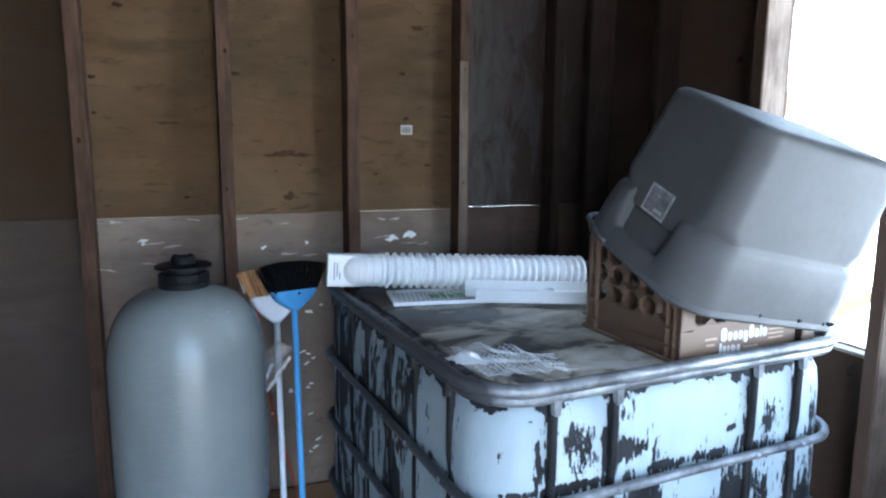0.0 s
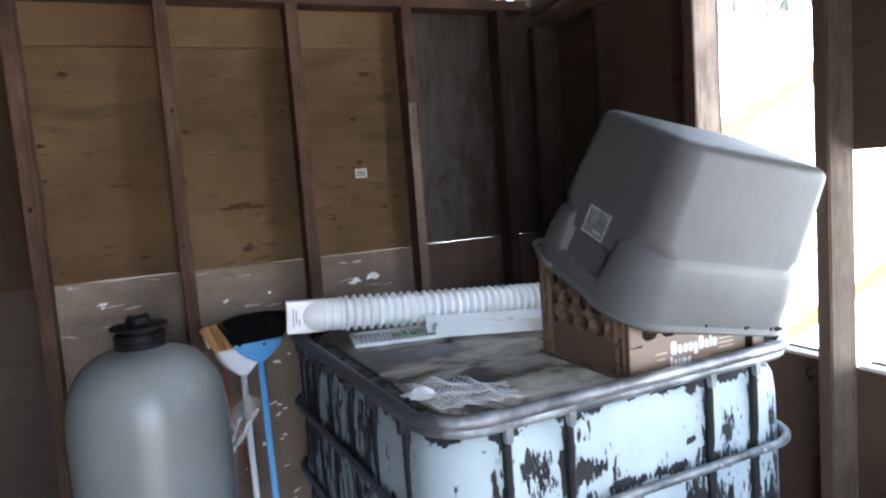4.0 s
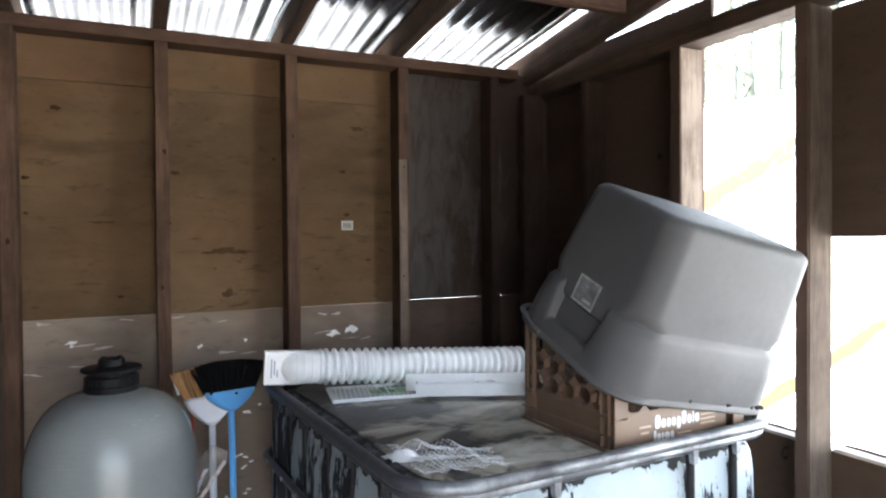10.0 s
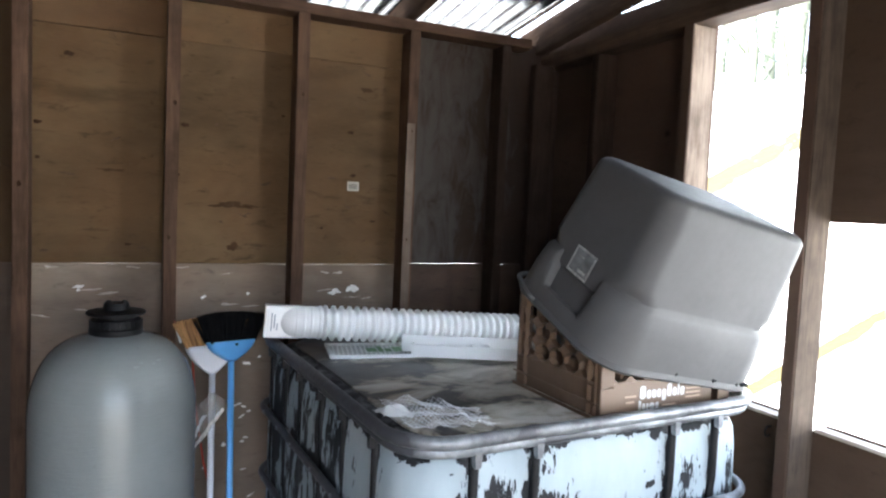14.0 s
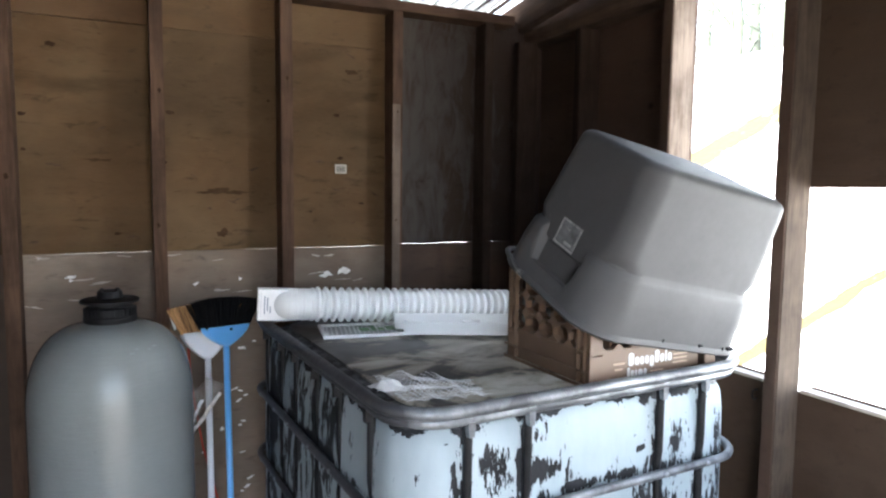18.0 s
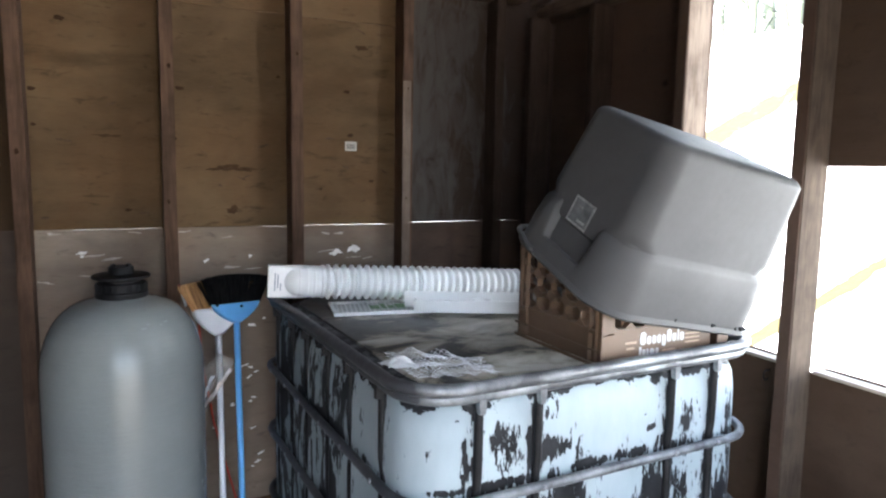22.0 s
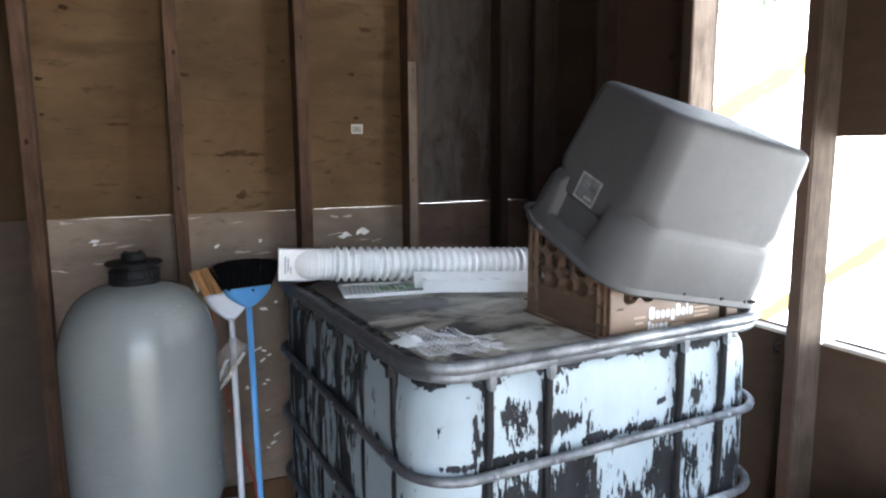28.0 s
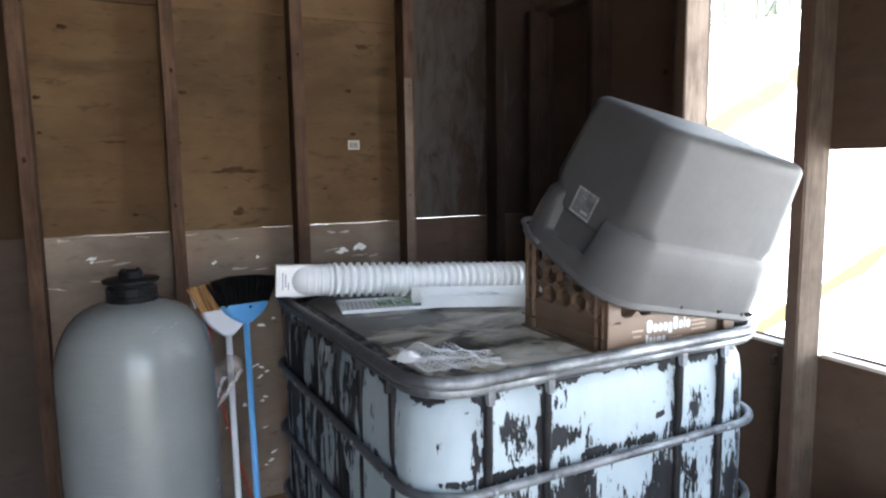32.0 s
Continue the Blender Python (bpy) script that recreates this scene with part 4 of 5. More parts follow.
# ---- flexible white duct ----
def build_duct():
    a, c = Vector((-0.098, -0.465, 1.213)), Vector((0.62, -0.53, 1.174))
    d = (c - a)
    L = d.length
    rot = d.to_track_quat("Z", "Y").to_matrix().to_4x4()
    duct = empty("flexible_duct", Matrix.Translation(a) @ rot, "white ribbed flexible exhaust hose with a flat end piece", "hose")
    prof = []
    n_r = 27
    for k in range(n_r * 8 + 1):
        z = 0.075 + (L - 0.075) * k / (n_r * 8)
        prof.append((0.0405 + 0.0125 * (0.0, 0.18, 0.55, 0.95, 1.0, 0.95, 0.55, 0.18)[k % 8], z))
    vf("hose", lathe(prof, 36), WHITE, duct, "ribbed white hose")
    collar = [(0.046, -0.002), (0.0475, 0.0), (0.0475, 0.018), (0.0485, 0.020), (0.0485, 0.024), (0.047, 0.026), (0.047, 0.040), (0.0485, 0.042), (0.0485, 0.046), (0.047, 0.048), (0.047, 0.064), (0.050, 0.067), (0.050, 0.074), (0.046, 0.076)]
    soften(vf("collar", lathe(collar, 36), WHITE, duct), 30)
    # the flat end: from round to a slot
    rings = []
    for f, z in ((1.0, 0.012), (1.0, -0.02), (1.0, -0.078), (1.06, -0.079), (1.06, -0.086), (1.0, -0.087)):
        w = 0.046 * (1 - f) + 0.0475 * f
        h = 0.046 * (1 - f) + 0.018 * f
        e = 1 - 0.80 * min(1, f)
        ring = []
        for k in range(36):
            an = 2 * math.pi * (k + 0.5) / 36
            cx, cy = math.cos(an), math.sin(an)
            ring.append((h * math.copysign(abs(cx) ** e, cx), w * math.copysign(abs(cy) ** e, cy), z))
        rings.append(ring)
    inkg = plain("label_print", (0.28, 0.30, 0.36), 0.6, 0, 0.1, 30, 0)
    for k, (y0, y1) in enumerate(((-0.026, 0.026), (-0.018, 0.022), (-0.024, -0.004))):
        beam("printed_line", (-0.0188, y0, -0.070 + k * 0.008), (-0.0182, y1, -0.067 + k * 0.008), inkg, duct, bevel=0)
    dome = [(0.0005, -0.046)] + [(0.0455 * math.sin(radians(a)), -0.046 * math.cos(radians(a))) for a in range(10, 91, 10)] + [(0.0455, 0.004)]
    vf("dome", lathe(dome, 36), WHITE, duct, "rounded hose end on the flat piece")
    soften(vf("end_piece", loft(rings), WHITE, duct, "flat slotted end piece"), 35)
    return duct


build_duct()


# ---- brooms ----
def build_broom(name, head, foot, cap_mat, stick_mat, bristle_mat, turn, width, label, lean=0.0, tall=0.078):
    head, foot = Vector(head), Vector(foot)
    z = (head - foot).normalized()
    x = Matrix.Rotation(radians(turn), 3, "Z") @ Vector((1, 0, 0))
    y = z.cross(x).normalized()
    x = y.cross(z).normalized()
    m = Matrix((( *[x[0], y[0], z[0]], head[0]), (*[x[1], y[1], z[1]], head[1]), (*[x[2], y[2], z[2]], head[2]), (0, 0, 0, 1)))
    br = empty(name, m, label, "broom")
    L = (head - foot).length
    vf("handle", sweep([(0, 0, -L), (0, 0, -L / 2), (0, 0, 0.012)], 0.0105, 12), stick_mat, br)
    w = width
    rows = []
    for t in range(9):
        f = t / 8
        half = 0.015 + (w * 0.40 - 0.015) * math.sin(f * math.pi / 2) ** 0.95
        th = 0.014 + 0.010 * f
        rows.append([(px, py, tall * f) for px, py in rrect(2 * half, 2 * th * 0.9, min(th, half) * 0.8, 5)])
    tip = Matrix.Rotation(radians(lean), 4, "Y")
    vf("head", loft(rows), cap_mat, br, m=tip)
    rnd = random.Random(5)
    verts, faces = [], []
    for k in range(1500):
        u = rnd.uniform(-1, 1)
        v = rnd.uniform(-1, 1)
        bx, by = u * w * 0.385, v * 0.017
        ln = 0.092 + 0.010 * rnd.random() - 0.014 * abs(u) ** 2
        tx, ty = bx + u * 0.040 + rnd.uniform(-0.006, 0.006), by + v * 0.012 + rnd.uniform(-0.006, 0.006)
        r = 0.0019
        i = len(verts)
        for q in range(3):
            a = 2 * math.pi * q / 3
            verts.append((bx + r * math.cos(a), by + r * math.sin(a), tall - 0.006))
        for q in range(3):
            a = 2 * math.pi * q / 3
            verts.append((tx + r * 0.6 * math.cos(a), ty + r * 0.6 * math.sin(a), tall - 0.006 + ln))
        faces += [(i, i + 1, i + 4, i + 3), (i + 1, i + 2, i + 5, i + 4), (i + 2, i, i + 3, i + 5), (i + 3, i + 4, i + 5)]
    soften(vf("hang_hole", lathe([(0.0005, 0.0), (0.004, 0.0), (0.004, 0.004), (0.0005, 0.004)], 14), BLACK, br, "dark hanging hole", tip @ pose(0.0, -0.0225, tall - 0.012, 90, 0, 0)), 30)
    vf("bristles", (verts, faces), bristle_mat, br, m=tip, smooth=False)
    return br


def bristle(name, light, dark):
    m, nt, bs = mat_base(name, 0.65, 0, 0.25)
    geo = nt.nodes.new("ShaderNodeNewGeometry")
    nt.links.new(ramp(nt, geo.outputs["Random Per Island"], [(0.0, dark), (0.55, tuple((p + q) / 2 for p, q in zip(light, dark))), (1.0, light)]), bs.inputs["Base Color"])
    return m


TAN_BRISTLE = bristle("tan_bristle", (0.806, 0.468, 0.195), (0.13, 0.0585, 0.0234))
PALE_PLASTIC = plain("pale_plastic", (0.76, 0.77, 0.82), 0.45, 0, 0.06, 6, 0.03)
build_broom("broom", (-0.234, -0.145, 1.030), (-0.240, -0.285, 0.0), BLUE, BLUE, BLACK, 38, 0.250, "blue plastic broom with black bristles upside down against the wall", 0, 0.067)
build_broom("broom", (-0.289, -0.110, 0.984), (-0.301, -0.27, 0.0), PALE_PLASTIC, PALE_PLASTIC, TAN_BRISTLE, 0, 0.20, "white plastic broom with tan bristles upside down against the wall", -3, 0.092)


# ---- trees beyond the bank ----
BARK = lumber("bark", (0.125, 0.130, 0.095), (0.065, 0.070, 0.050))
LEAF = plain("leaf_green", (0.048, 0.056, 0.030), 0.6, 0, 0.30, 3.0, 0)


def build_tree(seed, x, y, h):
    rnd = random.Random(seed)
    tree = empty("tree", pose(x, y, ground_height(x, y) - 0.1), "tall thin woodland tree with sparse green leaves", "tree", "trees on the bank")
    r0 = 0.12 + h * 0.019
    trunk = [(0.25 * noise.noise(Vector((seed, k * 0.4, 1))), 0.25 * noise.noise(Vector((seed, k * 0.4, 5))), h * k / 10) for k in range(11)]
    rings = []
    for k, p in enumerate(trunk):
        r = r0 * (1 - 0.085 * k)
        rings.append([(p[0] + r * math.cos(q * math.pi / 4), p[1] + r * math.sin(q * math.pi / 4), p[2]) for q in range(8)])
    verts, faces = loft(rings)
    limbs = []
    for k in range(20):
        t = rnd.uniform(0.05, 0.97)
        i = min(9, int(t * 10))
        p = Vector(trunk[i]).lerp(Vector(trunk[i + 1]), t * 10 - i)
        a = rnd.uniform(0, 2 * math.pi)
        ln = h * 0.22 * (1.15 - t)+ 0.4
        q = p + Vector((math.cos(a) * ln, math.sin(a) * ln, ln * rnd.uniform(0.4, 1.0)))
        mid = p.lerp(q, 0.5) + Vector((0, 0, -0.08 * ln))
        n0 = len(verts)
        v, f = sweep([p, mid, q], 0.022 * (1.3 - t) + 0.006, 5)
        verts += v
        faces += [tuple(n0 + z for z in ff) for ff in f]
        limbs.append((p, q))
    vf("trunk", (verts, faces), BARK, tree)
    verts, faces = [], []
    for p, q in limbs:
        for _ in range(80):
            c = p.lerp(q, rnd.uniform(0.3, 1.15)) + Vector([rnd.gauss(0, 0.32) for _ in range(3)])
            s = rnd.uniform(0.05, 0.11)
            u = Vector([rnd.gauss(0, 1) for _ in range(3)]).normalized()
            w = u.orthogonal().normalized()
            n0 = len(verts)
            verts += [c - u * s, c + w * s * 0.5, c + u * s, c - w * s * 0.5]
            faces.append((n0, n0 + 1, n0 + 2, n0 + 3))
    vf("crown", (verts, faces), LEAF, tree, smooth=False)


_r = random.Random(11)
for k in range(40):
    x, y, h = 14.0 + _r.uniform(0, 12), -9 + 26 * (k + _r.random()) / 40, _r.uniform(7, 13)
    if not 9.5 < y < 17.5:
        build_tree(k, x, y, h)
for k, (x, y, h) in enumerate(((16.0, 10.7, 12.0), (18.0, 13.2, 7.0), (15.0, 11.4, 8.5), (20.0, 17.0, 8.0), (22.0, 14.5, 8.0), (19.0, 15.2, 7.5), (24.0, 17.2, 11.0))):
    build_tree(50 + k, x, y, h)


# ---- small things on and by the back wall ----
def blob(rx, rz, seed, n=18, rag=0.35, t=0.0012):
    """A thin ragged flake in the xz plane."""
    ring = []
    for k in range(n):
        a = 2 * math.pi * k / n
        r = 1 + rag * noise.noise(Vector((math.cos(a) * 1.7, math.sin(a) * 1.7, seed * 3.7)))
        ring.append((rx * r * math.cos(a), rz * r * math.sin(a)))
    return loft([[(x, 0.0, z) for x, z in ring], [(x, -t, z) for x, z in ring]])


FLAKE = plain("white_paint_flake", (0.775, 0.75, 0.712), 0.7, 0, 0.15, 40, 0.2)
KNOT = plain("dark_knot", (0.0374, 0.0187, 0.0102), 0.8, 0, 0.35, 60, 0.2, 0.08)
SMEAR = plain("brown_stain", (0.060, 0.032, 0.016), 0.8, 0, 0.35, 25, 0.1, 0.08)
flakes = ((0.150, 1.236, 0.030, 0.011), (0.210, 1.247, 0.029, 0.020), (-0.312, 1.223, 0.010, 0.007), (-0.165, 1.233, 0.006, 0.008), (-0.689, 1.262, 0.016, 0.005),
          (-0.69, 1.25, 0.008, 0.004), (-0.167, 0.984, 0.018, 0.006), (-0.118, 1.005, 0.007, 0.005), (-0.190, 0.838, 0.014, 0.005), (-0.170, 0.828, 0.010, 0.004),
          (-0.176, 0.793, 0.014, 0.005), (-0.152, 0.81, 0.010, 0.004), (-0.172, 0.702, 0.010, 0.006), (-0.234, 0.695, 0.009, 0.010), (-0.16, 0.715, 0.009, 0.005),
          (-0.165, 0.60, 0.012, 0.004), (-0.15, 0.47, 0.012, 0.006), (-0.17, 0.455, 0.009, 0.004), (-0.14, 0.50, 0.016, 0.004), (-0.30, 0.62, 0.006, 0.004), (-0.335, 0.70, 0.005, 0.005))
for i, (x, z, rx, rz) in enumerate(flakes):
    vf("paint_flake", blob(rx * 0.85, rz * 0.75, i, 26, 0.95), FLAKE, wall_back, "flake of white paint", pose(x, -0.0003, z, 0, 25 * math.sin(i * 2.3) - 12, 0), False)
for i, (x, z, rx, rz) in enumerate(((-0.382, 1.800, 0.012, 0.008), (-0.721, 1.990, 0.014, 0.008), (-0.805, 1.774, 0.010, 0.006), (-0.805, 1.665, 0.007, 0.005), (0.202, 1.668, 0.012, 0.006),
                                    (0.186, 1.824, 0.014, 0.006), (0.285, 1.50, 0.010, 0.004), (-0.40, 1.635, 0.005, 0.004), (0.09, 1.47, 0.007, 0.004), (-0.06, 1.86, 0.006, 0.004), (-0.55, 1.40, 0.010, 0.004))):
    vf("knot", blob(rx, rz, i + 40, 14, 0.6, 0.0006), KNOT, wall_back, "dark wood knot", pose(x, -0.0002, z), False)
for i, (x, z, rx, rz) in enumerate(((-0.23, 1.541, 0.050, 0.010), (-0.175, 1.537, 0.036, 0.006), (-0.285, 1.536, 0.022, 0.006), (0.242, 1.985, 0.022, 0.010), (-0.60, 1.638, 0.038, 0.005), (-0.22, 1.395, 0.020, 0.012))):
    vf("stain", blob(rx, rz, i + 80, 22, 0.9, 0.0004), SMEAR, wall_back, "brown stain in the veneer", pose(x, -0.0002, z, 0, 4 * math.sin(i * 3.1)), False)

SCUFF = plain("pale_scuff", (0.42, 0.365, 0.31), 0.8, 0, 0.35, 30, 0.1, 0.1)
rs = random.Random(21)
for i in range(16):
    x = rs.uniform(-0.80, 0.36)
    if min(abs(x - q) for q in (-0.43, -0.02, 0.396)) > 0.035:
        vf("scuff", blob(rs.uniform(0.012, 0.035), rs.uniform(0.0015, 0.004), i + 120, 22, 1.2, 0.0004), SCUFF, wall_back, "pale scuff in the weathered veneer", pose(x, -0.0002, rs.uniform(1.16, 1.325), 0, rs.uniform(-14, 14)), False)
STREAK = plain("dark_streak", (0.0788, 0.049, 0.0298), 0.8, 0, 0.4, 30, 0.1, 0.1)
for i in range(22):
    x = rs.uniform(-0.80, 0.36)
    if min(abs(x - q) for q in (-0.43, -0.02, 0.396)) > 0.04:
        vf("stain", blob(rs.uniform(0.006, 0.020), rs.uniform(0.0015, 0.0045), i + 160, 20, 1.3, 0.0004), STREAK, wall_back, "dark streak in the veneer", pose(x, -0.0002, rs.uniform(1.36, 2.05), 0, rs.uniform(-30, 30)), False)

for i, (x, y, z, r) in enumerate(((0.0, -0.0897, 1.50, 0.006), (-0.006, -0.0897, 1.62, 0.0045), (-0.418, -0.0897, 1.86, 0.006), (-0.43, -0.0897, 1.43, 0.005), (-0.012, -0.0897, 1.93, 0.005), (-0.84, -0.0897, 1.58, 0.006), (0.392, -0.0968, 1.84, 0.003), (0.388, -0.0968, 1.44, 0.003), (-0.02, -0.0897, 1.165, 0.006))):
    vf("knot", blob(r, r * 1.4, i + 200, 12, 0.5, 0.0006), KNOT, wall_back, "dark knot in the stud", pose(x, y, z), False)
sticker = empty("price_sticker", pose(0.204, -0.0004, 1.628), "small white sticker with a grey print on the plywood", "sticker")
beam("paper", (-0.022, -0.0008, -0.017), (0.022, 0.0, 0.017), plain("sticker_paper", (0.42, 0.40, 0.36), 0.6, 0, 0.06, 40, 0), sticker, bevel=0)
PRINT = plain("grey_print", (0.13, 0.12, 0.11), 0.7, 0, 0.1, 40, 0)
for k in range(5):
    beam("printed_bar", (-0.016 + k * 0.0065, -0.0013, -0.011), (-0.012 + k * 0.0065, -0.0009, 0.009), PRINT, sticker, bevel=0)

tagged(beam("board", (-0.405, -0.013, 0.0), (-0.045, -0.001, 0.33), PLY_PALE, bevel=0.001), "pale plywood offcut standing against the wall", "board")
PALE_BOARD = plain("pale_painted_board", (0.416, 0.408, 0.384), 0.7, 0, 0.15, 12, 0.1)
lean = empty("board", pose(-0.375, -0.27, 0.0, -9, 6, 0), "narrow pale board leaning beside the tank stand", "board")
beam("plank", (-0.030, -0.008, 0.0), (0.030, 0.008, 0.40), PALE_BOARD, lean)

PALE_BOX = plain("pale_cardboard", (0.4, 0.416, 0.36), 0.8, 0, 0.1, 6, 0.1)
GREY_BOX = plain("grey_cardboard", (0.272, 0.272, 0.248), 0.8, 0, 0.12, 6, 0.1)
for x0, x1, y0, y1, h, mt, lb in ((-1.12, -0.885, -0.52, -0.2, 0.455, PALE_BOX, "pale green cardboard box beside the tank"), (-0.88, -0.785, -0.48, -0.16, 0.435, GREY_BOX, "grey cardboard box beside the tank")):
    bx = empty("cardboard_box", pose((x0 + x1) / 2, (y0 + y1) / 2, 0), lb, "box")
    w, d = (x1 - x0) / 2, (y1 - y0) / 2
    beam("carton", (-w, -d, 0), (w, d, h - 0.006), mt, bx, bevel=0.004)
    beam("flap", (-w, -d, h - 0.005), (-0.002, d, h), mt, bx, bevel=0.001)
    beam("flap", (0.002, -d, h - 0.005), (w, d, h), mt, bx, bevel=0.001)


# ---- crumpled clear wrap on the white broom ----
def film_material():
    m, nt, b = mat_base("clear_film", 0.05, 0, 1.0)
    b.inputs["Base Color"].default_value = (0.52, 0.47, 0.43, 1)
    b.inputs["Alpha"].default_value = 0.42
    n = noise_tex(nt, coords(nt, (1, 1, 1), False), 60.0, 4, 0.6)
    bump(nt, b, n, 0.8, 0.004)
    return m


def crumple(w, h, seed, amp, nx=26, ny=34):
    verts = []
    for j in range(ny):
        for i in range(nx):
            u, v = i / (nx - 1) - 0.5, j / (ny - 1) - 0.5
            p = Vector((u * w, 0, v * h))
            d = noise.noise(Vector((u * 5, v * 7, seed))) + 0.5 * noise.noise(Vector((u * 13, v * 15, seed + 3)))
            e = noise.noise(Vector((u * 4, v * 4, seed + 9)))
            verts.append((p.x * (1 - 0.25 * abs(v)) + 0.01 * e, d * amp - 0.03 * abs(u) * 0.6, p.z + 0.008 * e))
    faces = [(j * nx + i, j * nx + i + 1, (j + 1) * nx + i + 1, (j + 1) * nx + i) for j in range(ny - 1) for i in range(nx - 1)]
    return verts, faces


hook = empty("screw_hook", pose(XR - 0.001, -1.142, 0.992, 0, 0, -90), "small dark steel screw hook in the plywood below the opening", "hook")
vf("wire", sweep([(0.0, 0.0, 0.012), (0.0, -0.014, 0.013), (0.001, -0.022, 0.007), (0.002, -0.024, -0.004), (0.002, -0.019, -0.013), (0.001, -0.010, -0.016), (0.0, -0.004, -0.010)], 0.0026, 8), BLACK, hook)
wrap = empty("plastic_wrap", pose(-0.333, -0.225, 0.858, 0, 32, 0), "crumpled clear plastic wrap hanging on the white broom handle", "plastic wrap")
soften(vf("film", crumple(0.074, 0.195, 4, 0.012), film_material(), wrap), 30)
# White strips stand in for bright glints on the creases of clear film.
soften(vf("fold", crumple(0.011, 0.150, 11, 0.007, 9, 40), plain("fold_glint", (0.70, 0.66, 0.62), 0.12, 0, 0.3, 90, 0.9), wrap, "white strip for a glint along a fold of the wrap", pose(0.024, -0.026, 0.0, 0, 4, 0)), 20)
soften(vf("fold", crumple(0.007, 0.120, 17, 0.006, 9, 40), plain("pale_fold_glint", (0.62, 0.62, 0.64), 0.10, 0, 0.3, 90, 0.9), wrap, "white strip for a glint along a fold of the wrap", pose(0.002, -0.016, -0.03, 0, -9, 0)), 20)
soften(vf("fold", crumple(0.009, 0.060, 23, 0.006, 9, 24), plain("silver_fold_glint", (0.70, 0.68, 0.66), 0.10, 0, 0.3, 90, 0.9), wrap, "white strip for a glint along a fold of the wrap", pose(-0.016, -0.015, -0.062, 0, 24, 0)), 20)

CABLE = plain("red_cable", (0.45, 0.05, 0.02), 0.5, 0, 0.1, 10, 0)
cable = empty("cable", pose(0, 0, 0), "thin red cable hanging behind the brooms", "cable")
vf("wire", sweep([(-0.345, -0.03, 1.02), (-0.335, -0.05, 0.86), (-0.305, -0.05, 0.66), (-0.268, -0.05, 0.50), (-0.232, -0.05, 0.35), (-0.21, -0.06, 0.15), (-0.19, -0.1, 0.004)], 0.0035, 8), CABLE, cable)
clip_ = empty("white_strip", pose(-0.394, -0.092, 1.11, 0, -15, 0), "short white plastic strip hanging by the stud", "plastic strip")
beam("strip", (-0.004, -0.002, -0.026), (0.004, 0.0, 0.026), WHITE, clip_, bevel=0.001)
beam("tip", (-0.0035, -0.002, 0.0262), (0.0035, 0.0, 0.052), plain("dull_red_plastic", (0.16, 0.035, 0.025), 0.5, 0, 0.1, 20, 0), clip_, "dull red tip", bevel=0.001)

# ---- things on top of the container ----
TOPZ = 1.1225
reg = empty("vent_register", pose(-0.020, -0.575, TOPZ, 0, 0, -9), "flat white vent grille with greenish print lying on the tank", "vent grille")
GREEN = plain("green_print", (0.24, 0.36, 0.21), 0.6, 0, 0.2, 30, 0)
beam("frame", (0.0, 0.0, 0.0), (0.30, 0.012, 0.010), WHITE, reg, bevel=0.001)
beam("frame", (0.0, 0.160, 0.0), (0.30, 0.172, 0.010), WHITE, reg, bevel=0.001)
beam("frame", (0.0, 0.0125, 0.0), (0.012, 0.1595, 0.010), WHITE, reg, bevel=0.001)
beam("frame", (0.288, 0.0125, 0.0), (0.30, 0.1595, 0.010), WHITE, reg, bevel=0.001)
beam("backing", (0.012, 0.012, 0.0), (0.288, 0.160, 0.003), plain("shadowed_white", (0.68, 0.68, 0.67), 0.6, 0, 0.06, 20, 0), reg, bevel=0)
for k in range(20):
    sl = obj("slat", box_mesh("slat", (0.005, 0.150, 0.004), WHITE, 0.0008), reg)
    sl.matrix_basis = pose(0.020 + k * 0.0137, 0.086, 0.007, 0, 20, -4)
for k, (a, c, g) in enumerate(((0.115, 0.145, 0.05), (0.15, 0.165, 0.07), (0.17, 0.19, 0.04), (0.195, 0.225, 0.06), (0.23, 0.25, 0.05))):
    beam("printed_mark", (a, 0.045, 0.0092), (c, 0.045 + g, 0.0098), GREEN, reg, bevel=0)

tray = empty("plastic_channel", pose(0.197, -0.650, TOPZ + 0.012, 0, 0, -24), "white plastic window channel lying beside the hose", "plastic channel")
beam("front_wall", (0.0, 0.0, 0.0), (0.33, 0.008, 0.036), WHITE, tray, bevel=0.002)
beam("base", (0.0, 0.008, 0.0), (0.33, 0.070, 0.006), WHITE, tray, bevel=0.001)
beam("back_wall", (-0.03, 0.070, 0.0), (0.33, 0.076, 0.050), WHITE, tray, bevel=0.002)
beam("end_wall", (0.0, 0.008, 0.006), (0.006, 0.069, 0.030), WHITE, tray, bevel=0.001)
soften(vf("collar", lathe([(0.028, 0.0), (0.030, 0.001), (0.030, 0.026), (0.027, 0.027), (0.025, 0.002)], 32, False, False), WHITE, tray, "round hose collar", pose(0.20, 0.038, 0.006)), 35)
beam("rib", (0.07, 0.05, 0.006), (0.10, 0.056, 0.020), WHITE, tray, bevel=0.001)


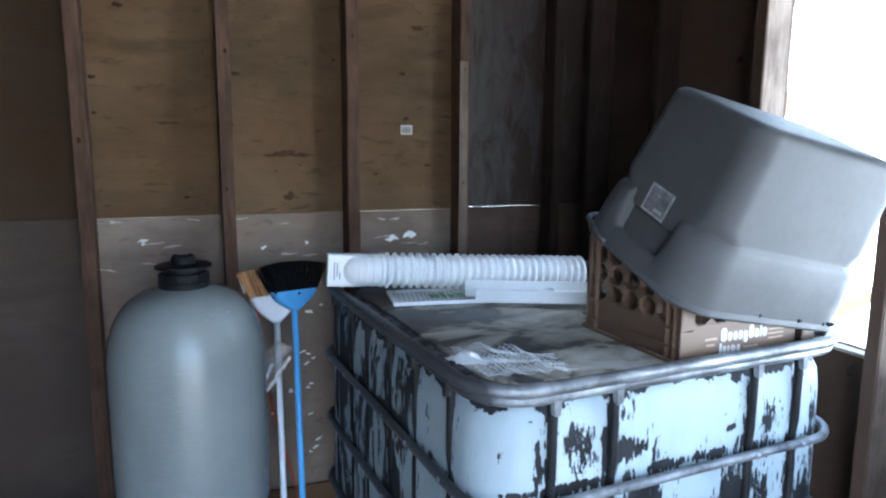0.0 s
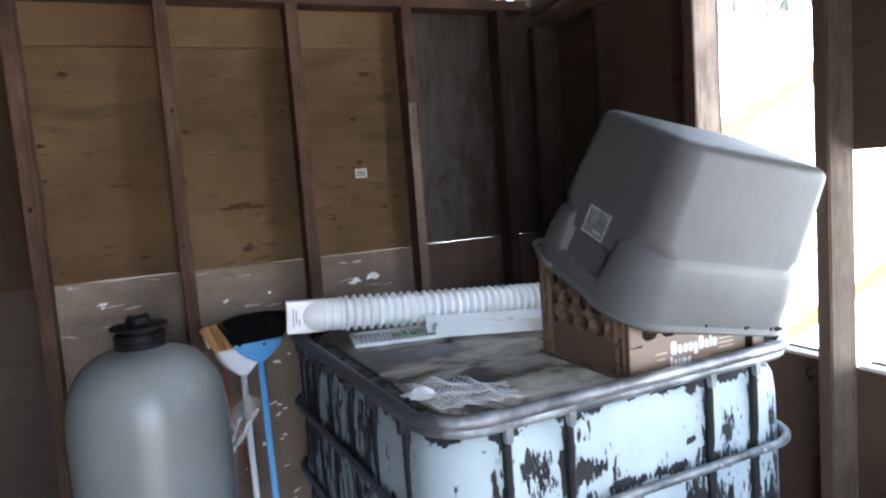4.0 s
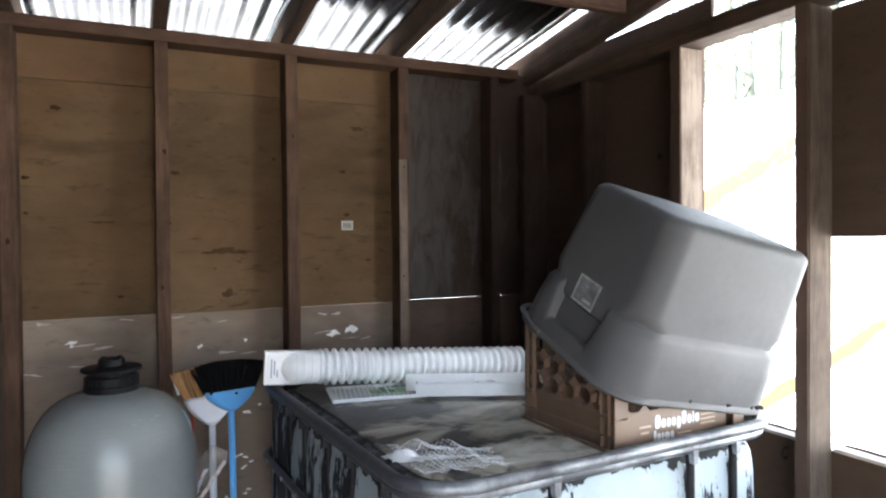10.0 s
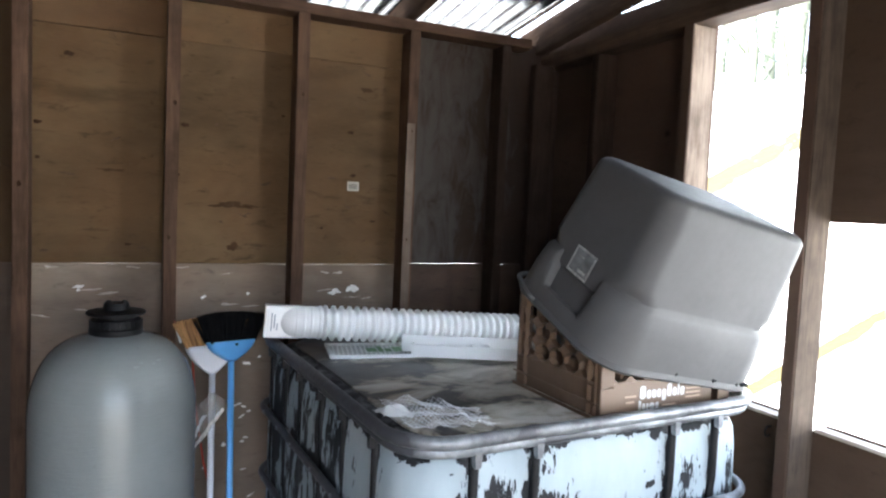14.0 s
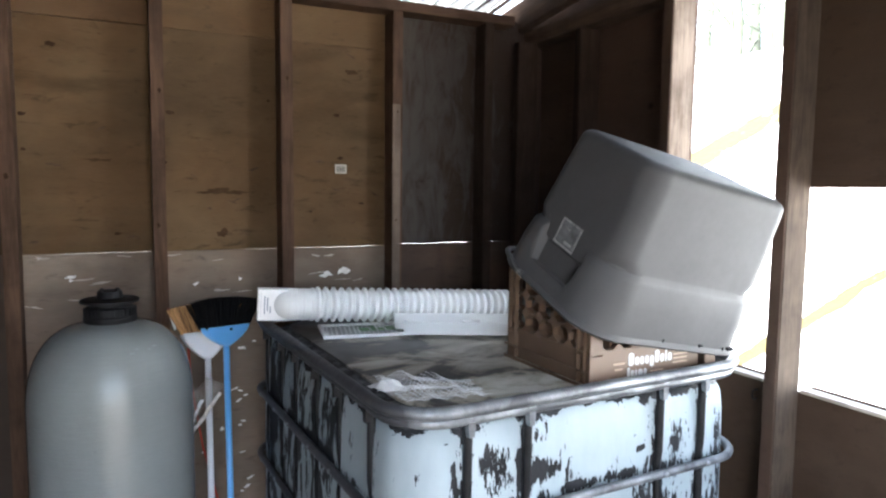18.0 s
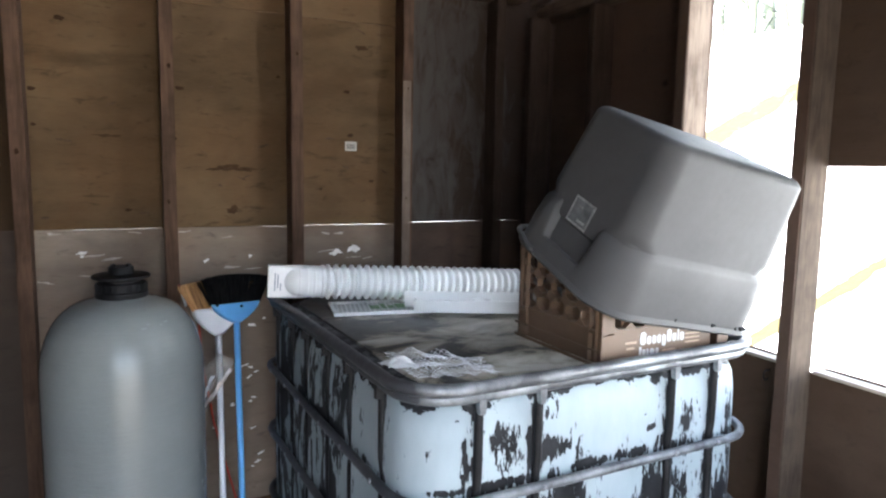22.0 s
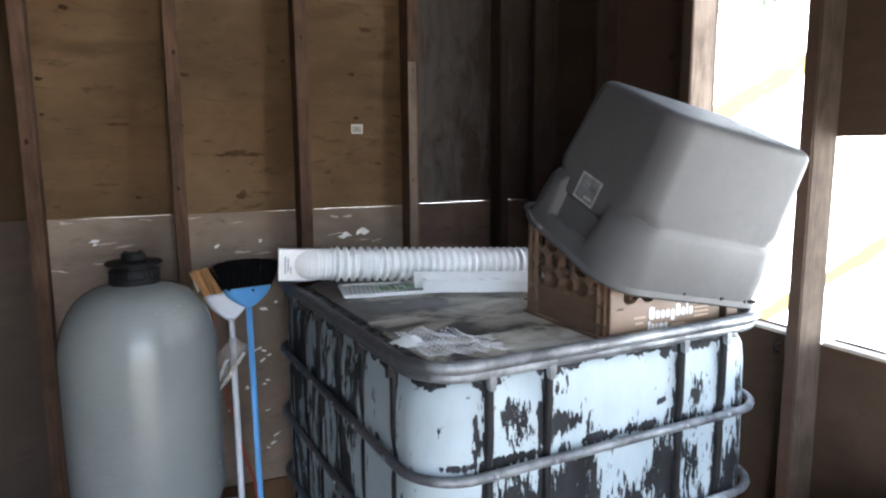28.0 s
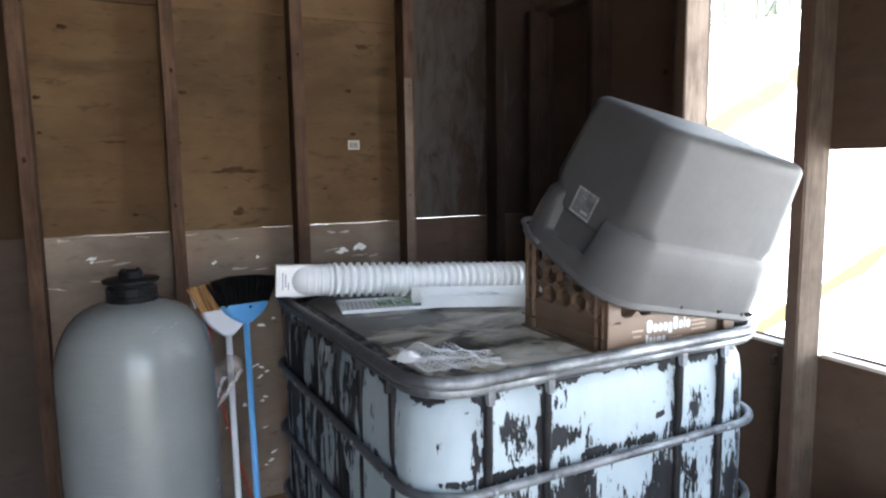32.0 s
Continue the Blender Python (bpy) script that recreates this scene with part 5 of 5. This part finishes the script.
def build_net():
    net = empty("net_bag", pose(0.058, -1.105, TOPZ), "crumpled white mesh net bag lying on the tank", "net bag")
    def at(u, v):
        x = -0.088 + 0.180 * u + 0.012 * noise.noise(Vector((v * 3, u, 2)))
        y = -0.095 + 0.180 * v * (1 - 0.35 * u) - 0.055 * u + 0.02 * noise.noise(Vector((u * 3, v, 7)))
        z = 0.005 + 0.020 * max(0, noise.noise(Vector((u * 5.2, v * 4.4, 1))) + 0.25) + 0.006 * abs(noise.noise(Vector((u * 12, v * 10, 4)))) + 0.018 * max(0, v - 0.45) * (1 - u)
        return Vector((x, y, z))
    verts, faces = [], []
    def strand(pts, w=0.0008):
        n0 = len(verts)
        for p in pts:
            verts.extend(((p.x - w, p.y - w * 0.4, p.z), (p.x + w, p.y + w * 0.4, p.z), (p.x, p.y, p.z + w)))
        for k in range(len(pts) - 1):
            a, b_ = n0 + 3 * k, n0 + 3 * k + 3
            faces.extend(((a, a + 1, b_ + 1, b_), (a + 1, a + 2, b_ + 2, b_ + 1), (a + 2, a, b_, b_ + 2)))
    N = 19
    for s in (1, -1):
        for c in range(-N, 2 * N):
            pts = []
            for k in range(25):
                v = k / 24
                u = (c / N + s * v * 0.8)
                if 0 <= u <= 1:
                    pts.append(at(u, v))
            if len(pts) > 2:
                strand(pts)
    vf("mesh", (verts, faces), plain("white_net", (0.78, 0.78, 0.78), 0.4, 0, 0.35, 20, 0), net, smooth=False)
    cl = []
    for j in range(12):
        for i in range(12):
            u, v = i / 11, j / 11
            cl.append((-0.108 + 0.062 * u + 0.006 * math.sin(v * 5), -0.005 + 0.050 * v - 0.02 * u, 0.003 + 0.020 * math.sin(u * math.pi) * math.sin(v * math.pi) + 0.006 * noise.noise(Vector((u * 5, v * 5, 3)))))
    vf("hem", (cl, [(j * 12 + i, j * 12 + i + 1, (j + 1) * 12 + i + 1, (j + 1) * 12 + i) for j in range(11) for i in range(11)]), plain("white_cloth", (0.84, 0.83, 0.82), 0.8, 0, 0.05, 20, 0.2), net, "folded white hem")


build_net()

# ---- marks on the tank ----
DARKPRINT = plain("dark_print", (0.195, 0.21, 0.21), 0.7, 0, 0.2, 30, 0)
TANK_OB = next(o for o in scene.objects if o.name.startswith("water_tank"))
for az, z, w, h in ((-72, 1.148, 0.012, 0.005), (-68, 1.156, 0.010, 0.005), (-56, 1.151, 0.007, 0.004), (-50, 1.156, 0.012, 0.004)):
    a = radians(az)
    o = obj("printed_mark", box_mesh("printed_mark", (w, 0.0012, h), DARKPRINT, 0), TANK_OB)
    sz = (z - 1.0) / 0.207
    rr = 0.1985 * math.sqrt(max(0.0, 1 - sz * sz)) ** 0.60 + 0.0006
    o.matrix_basis = pose(rr * math.cos(a), rr * math.sin(a), z, -48, 0, az + 90)
for az, z in ((-25, 0.70), (-22, 0.675)):
    o = obj("printed_mark", box_mesh("printed_mark", (0.012, 0.0012, 0.008), DARKPRINT, 0), TANK_OB)
    o.matrix_basis = pose(0.1987 * math.cos(radians(az)), 0.1987 * math.sin(radians(az)), z, 0, 0, az + 90)

# ---- blue bin by the right wall ----
def build_bin():
    bn = empty("plastic_bin", pose(0.845, -1.80, 0.0, 0, 0, 8), "blue plastic bin with a white bag folded over its rim", "bin")
    TEAL = plain("teal_plastic", (0.008, 0.032, 0.05), 0.45, 0, 0.1, 6, 0.04)
    rows = [[(x, y, z) for x, y in rrect(w, d, r, 6)] for z, w, d, r in ((0.0, 0.24, 0.30, 0.04), (0.02, 0.25, 0.31, 0.045), (0.76, 0.305, 0.375, 0.05), (0.785, 0.335, 0.405, 0.06), (0.80, 0.335, 0.405, 0.06), (0.80, 0.305, 0.375, 0.05), (0.3, 0.27, 0.33, 0.05))]
    soften(vf("shell", loft(rows), TEAL, bn), 30)
    bag = [[(x, y, z) for x, y in rrect(w, d, 0.06, 6)] for z, w, d in ((0.66, 0.315, 0.385), (0.74, 0.325, 0.395), (0.782, 0.341, 0.411))]
    vf("bag", loft(bag, False, False), WHITE, bn, "white bag edge")


build_bin()
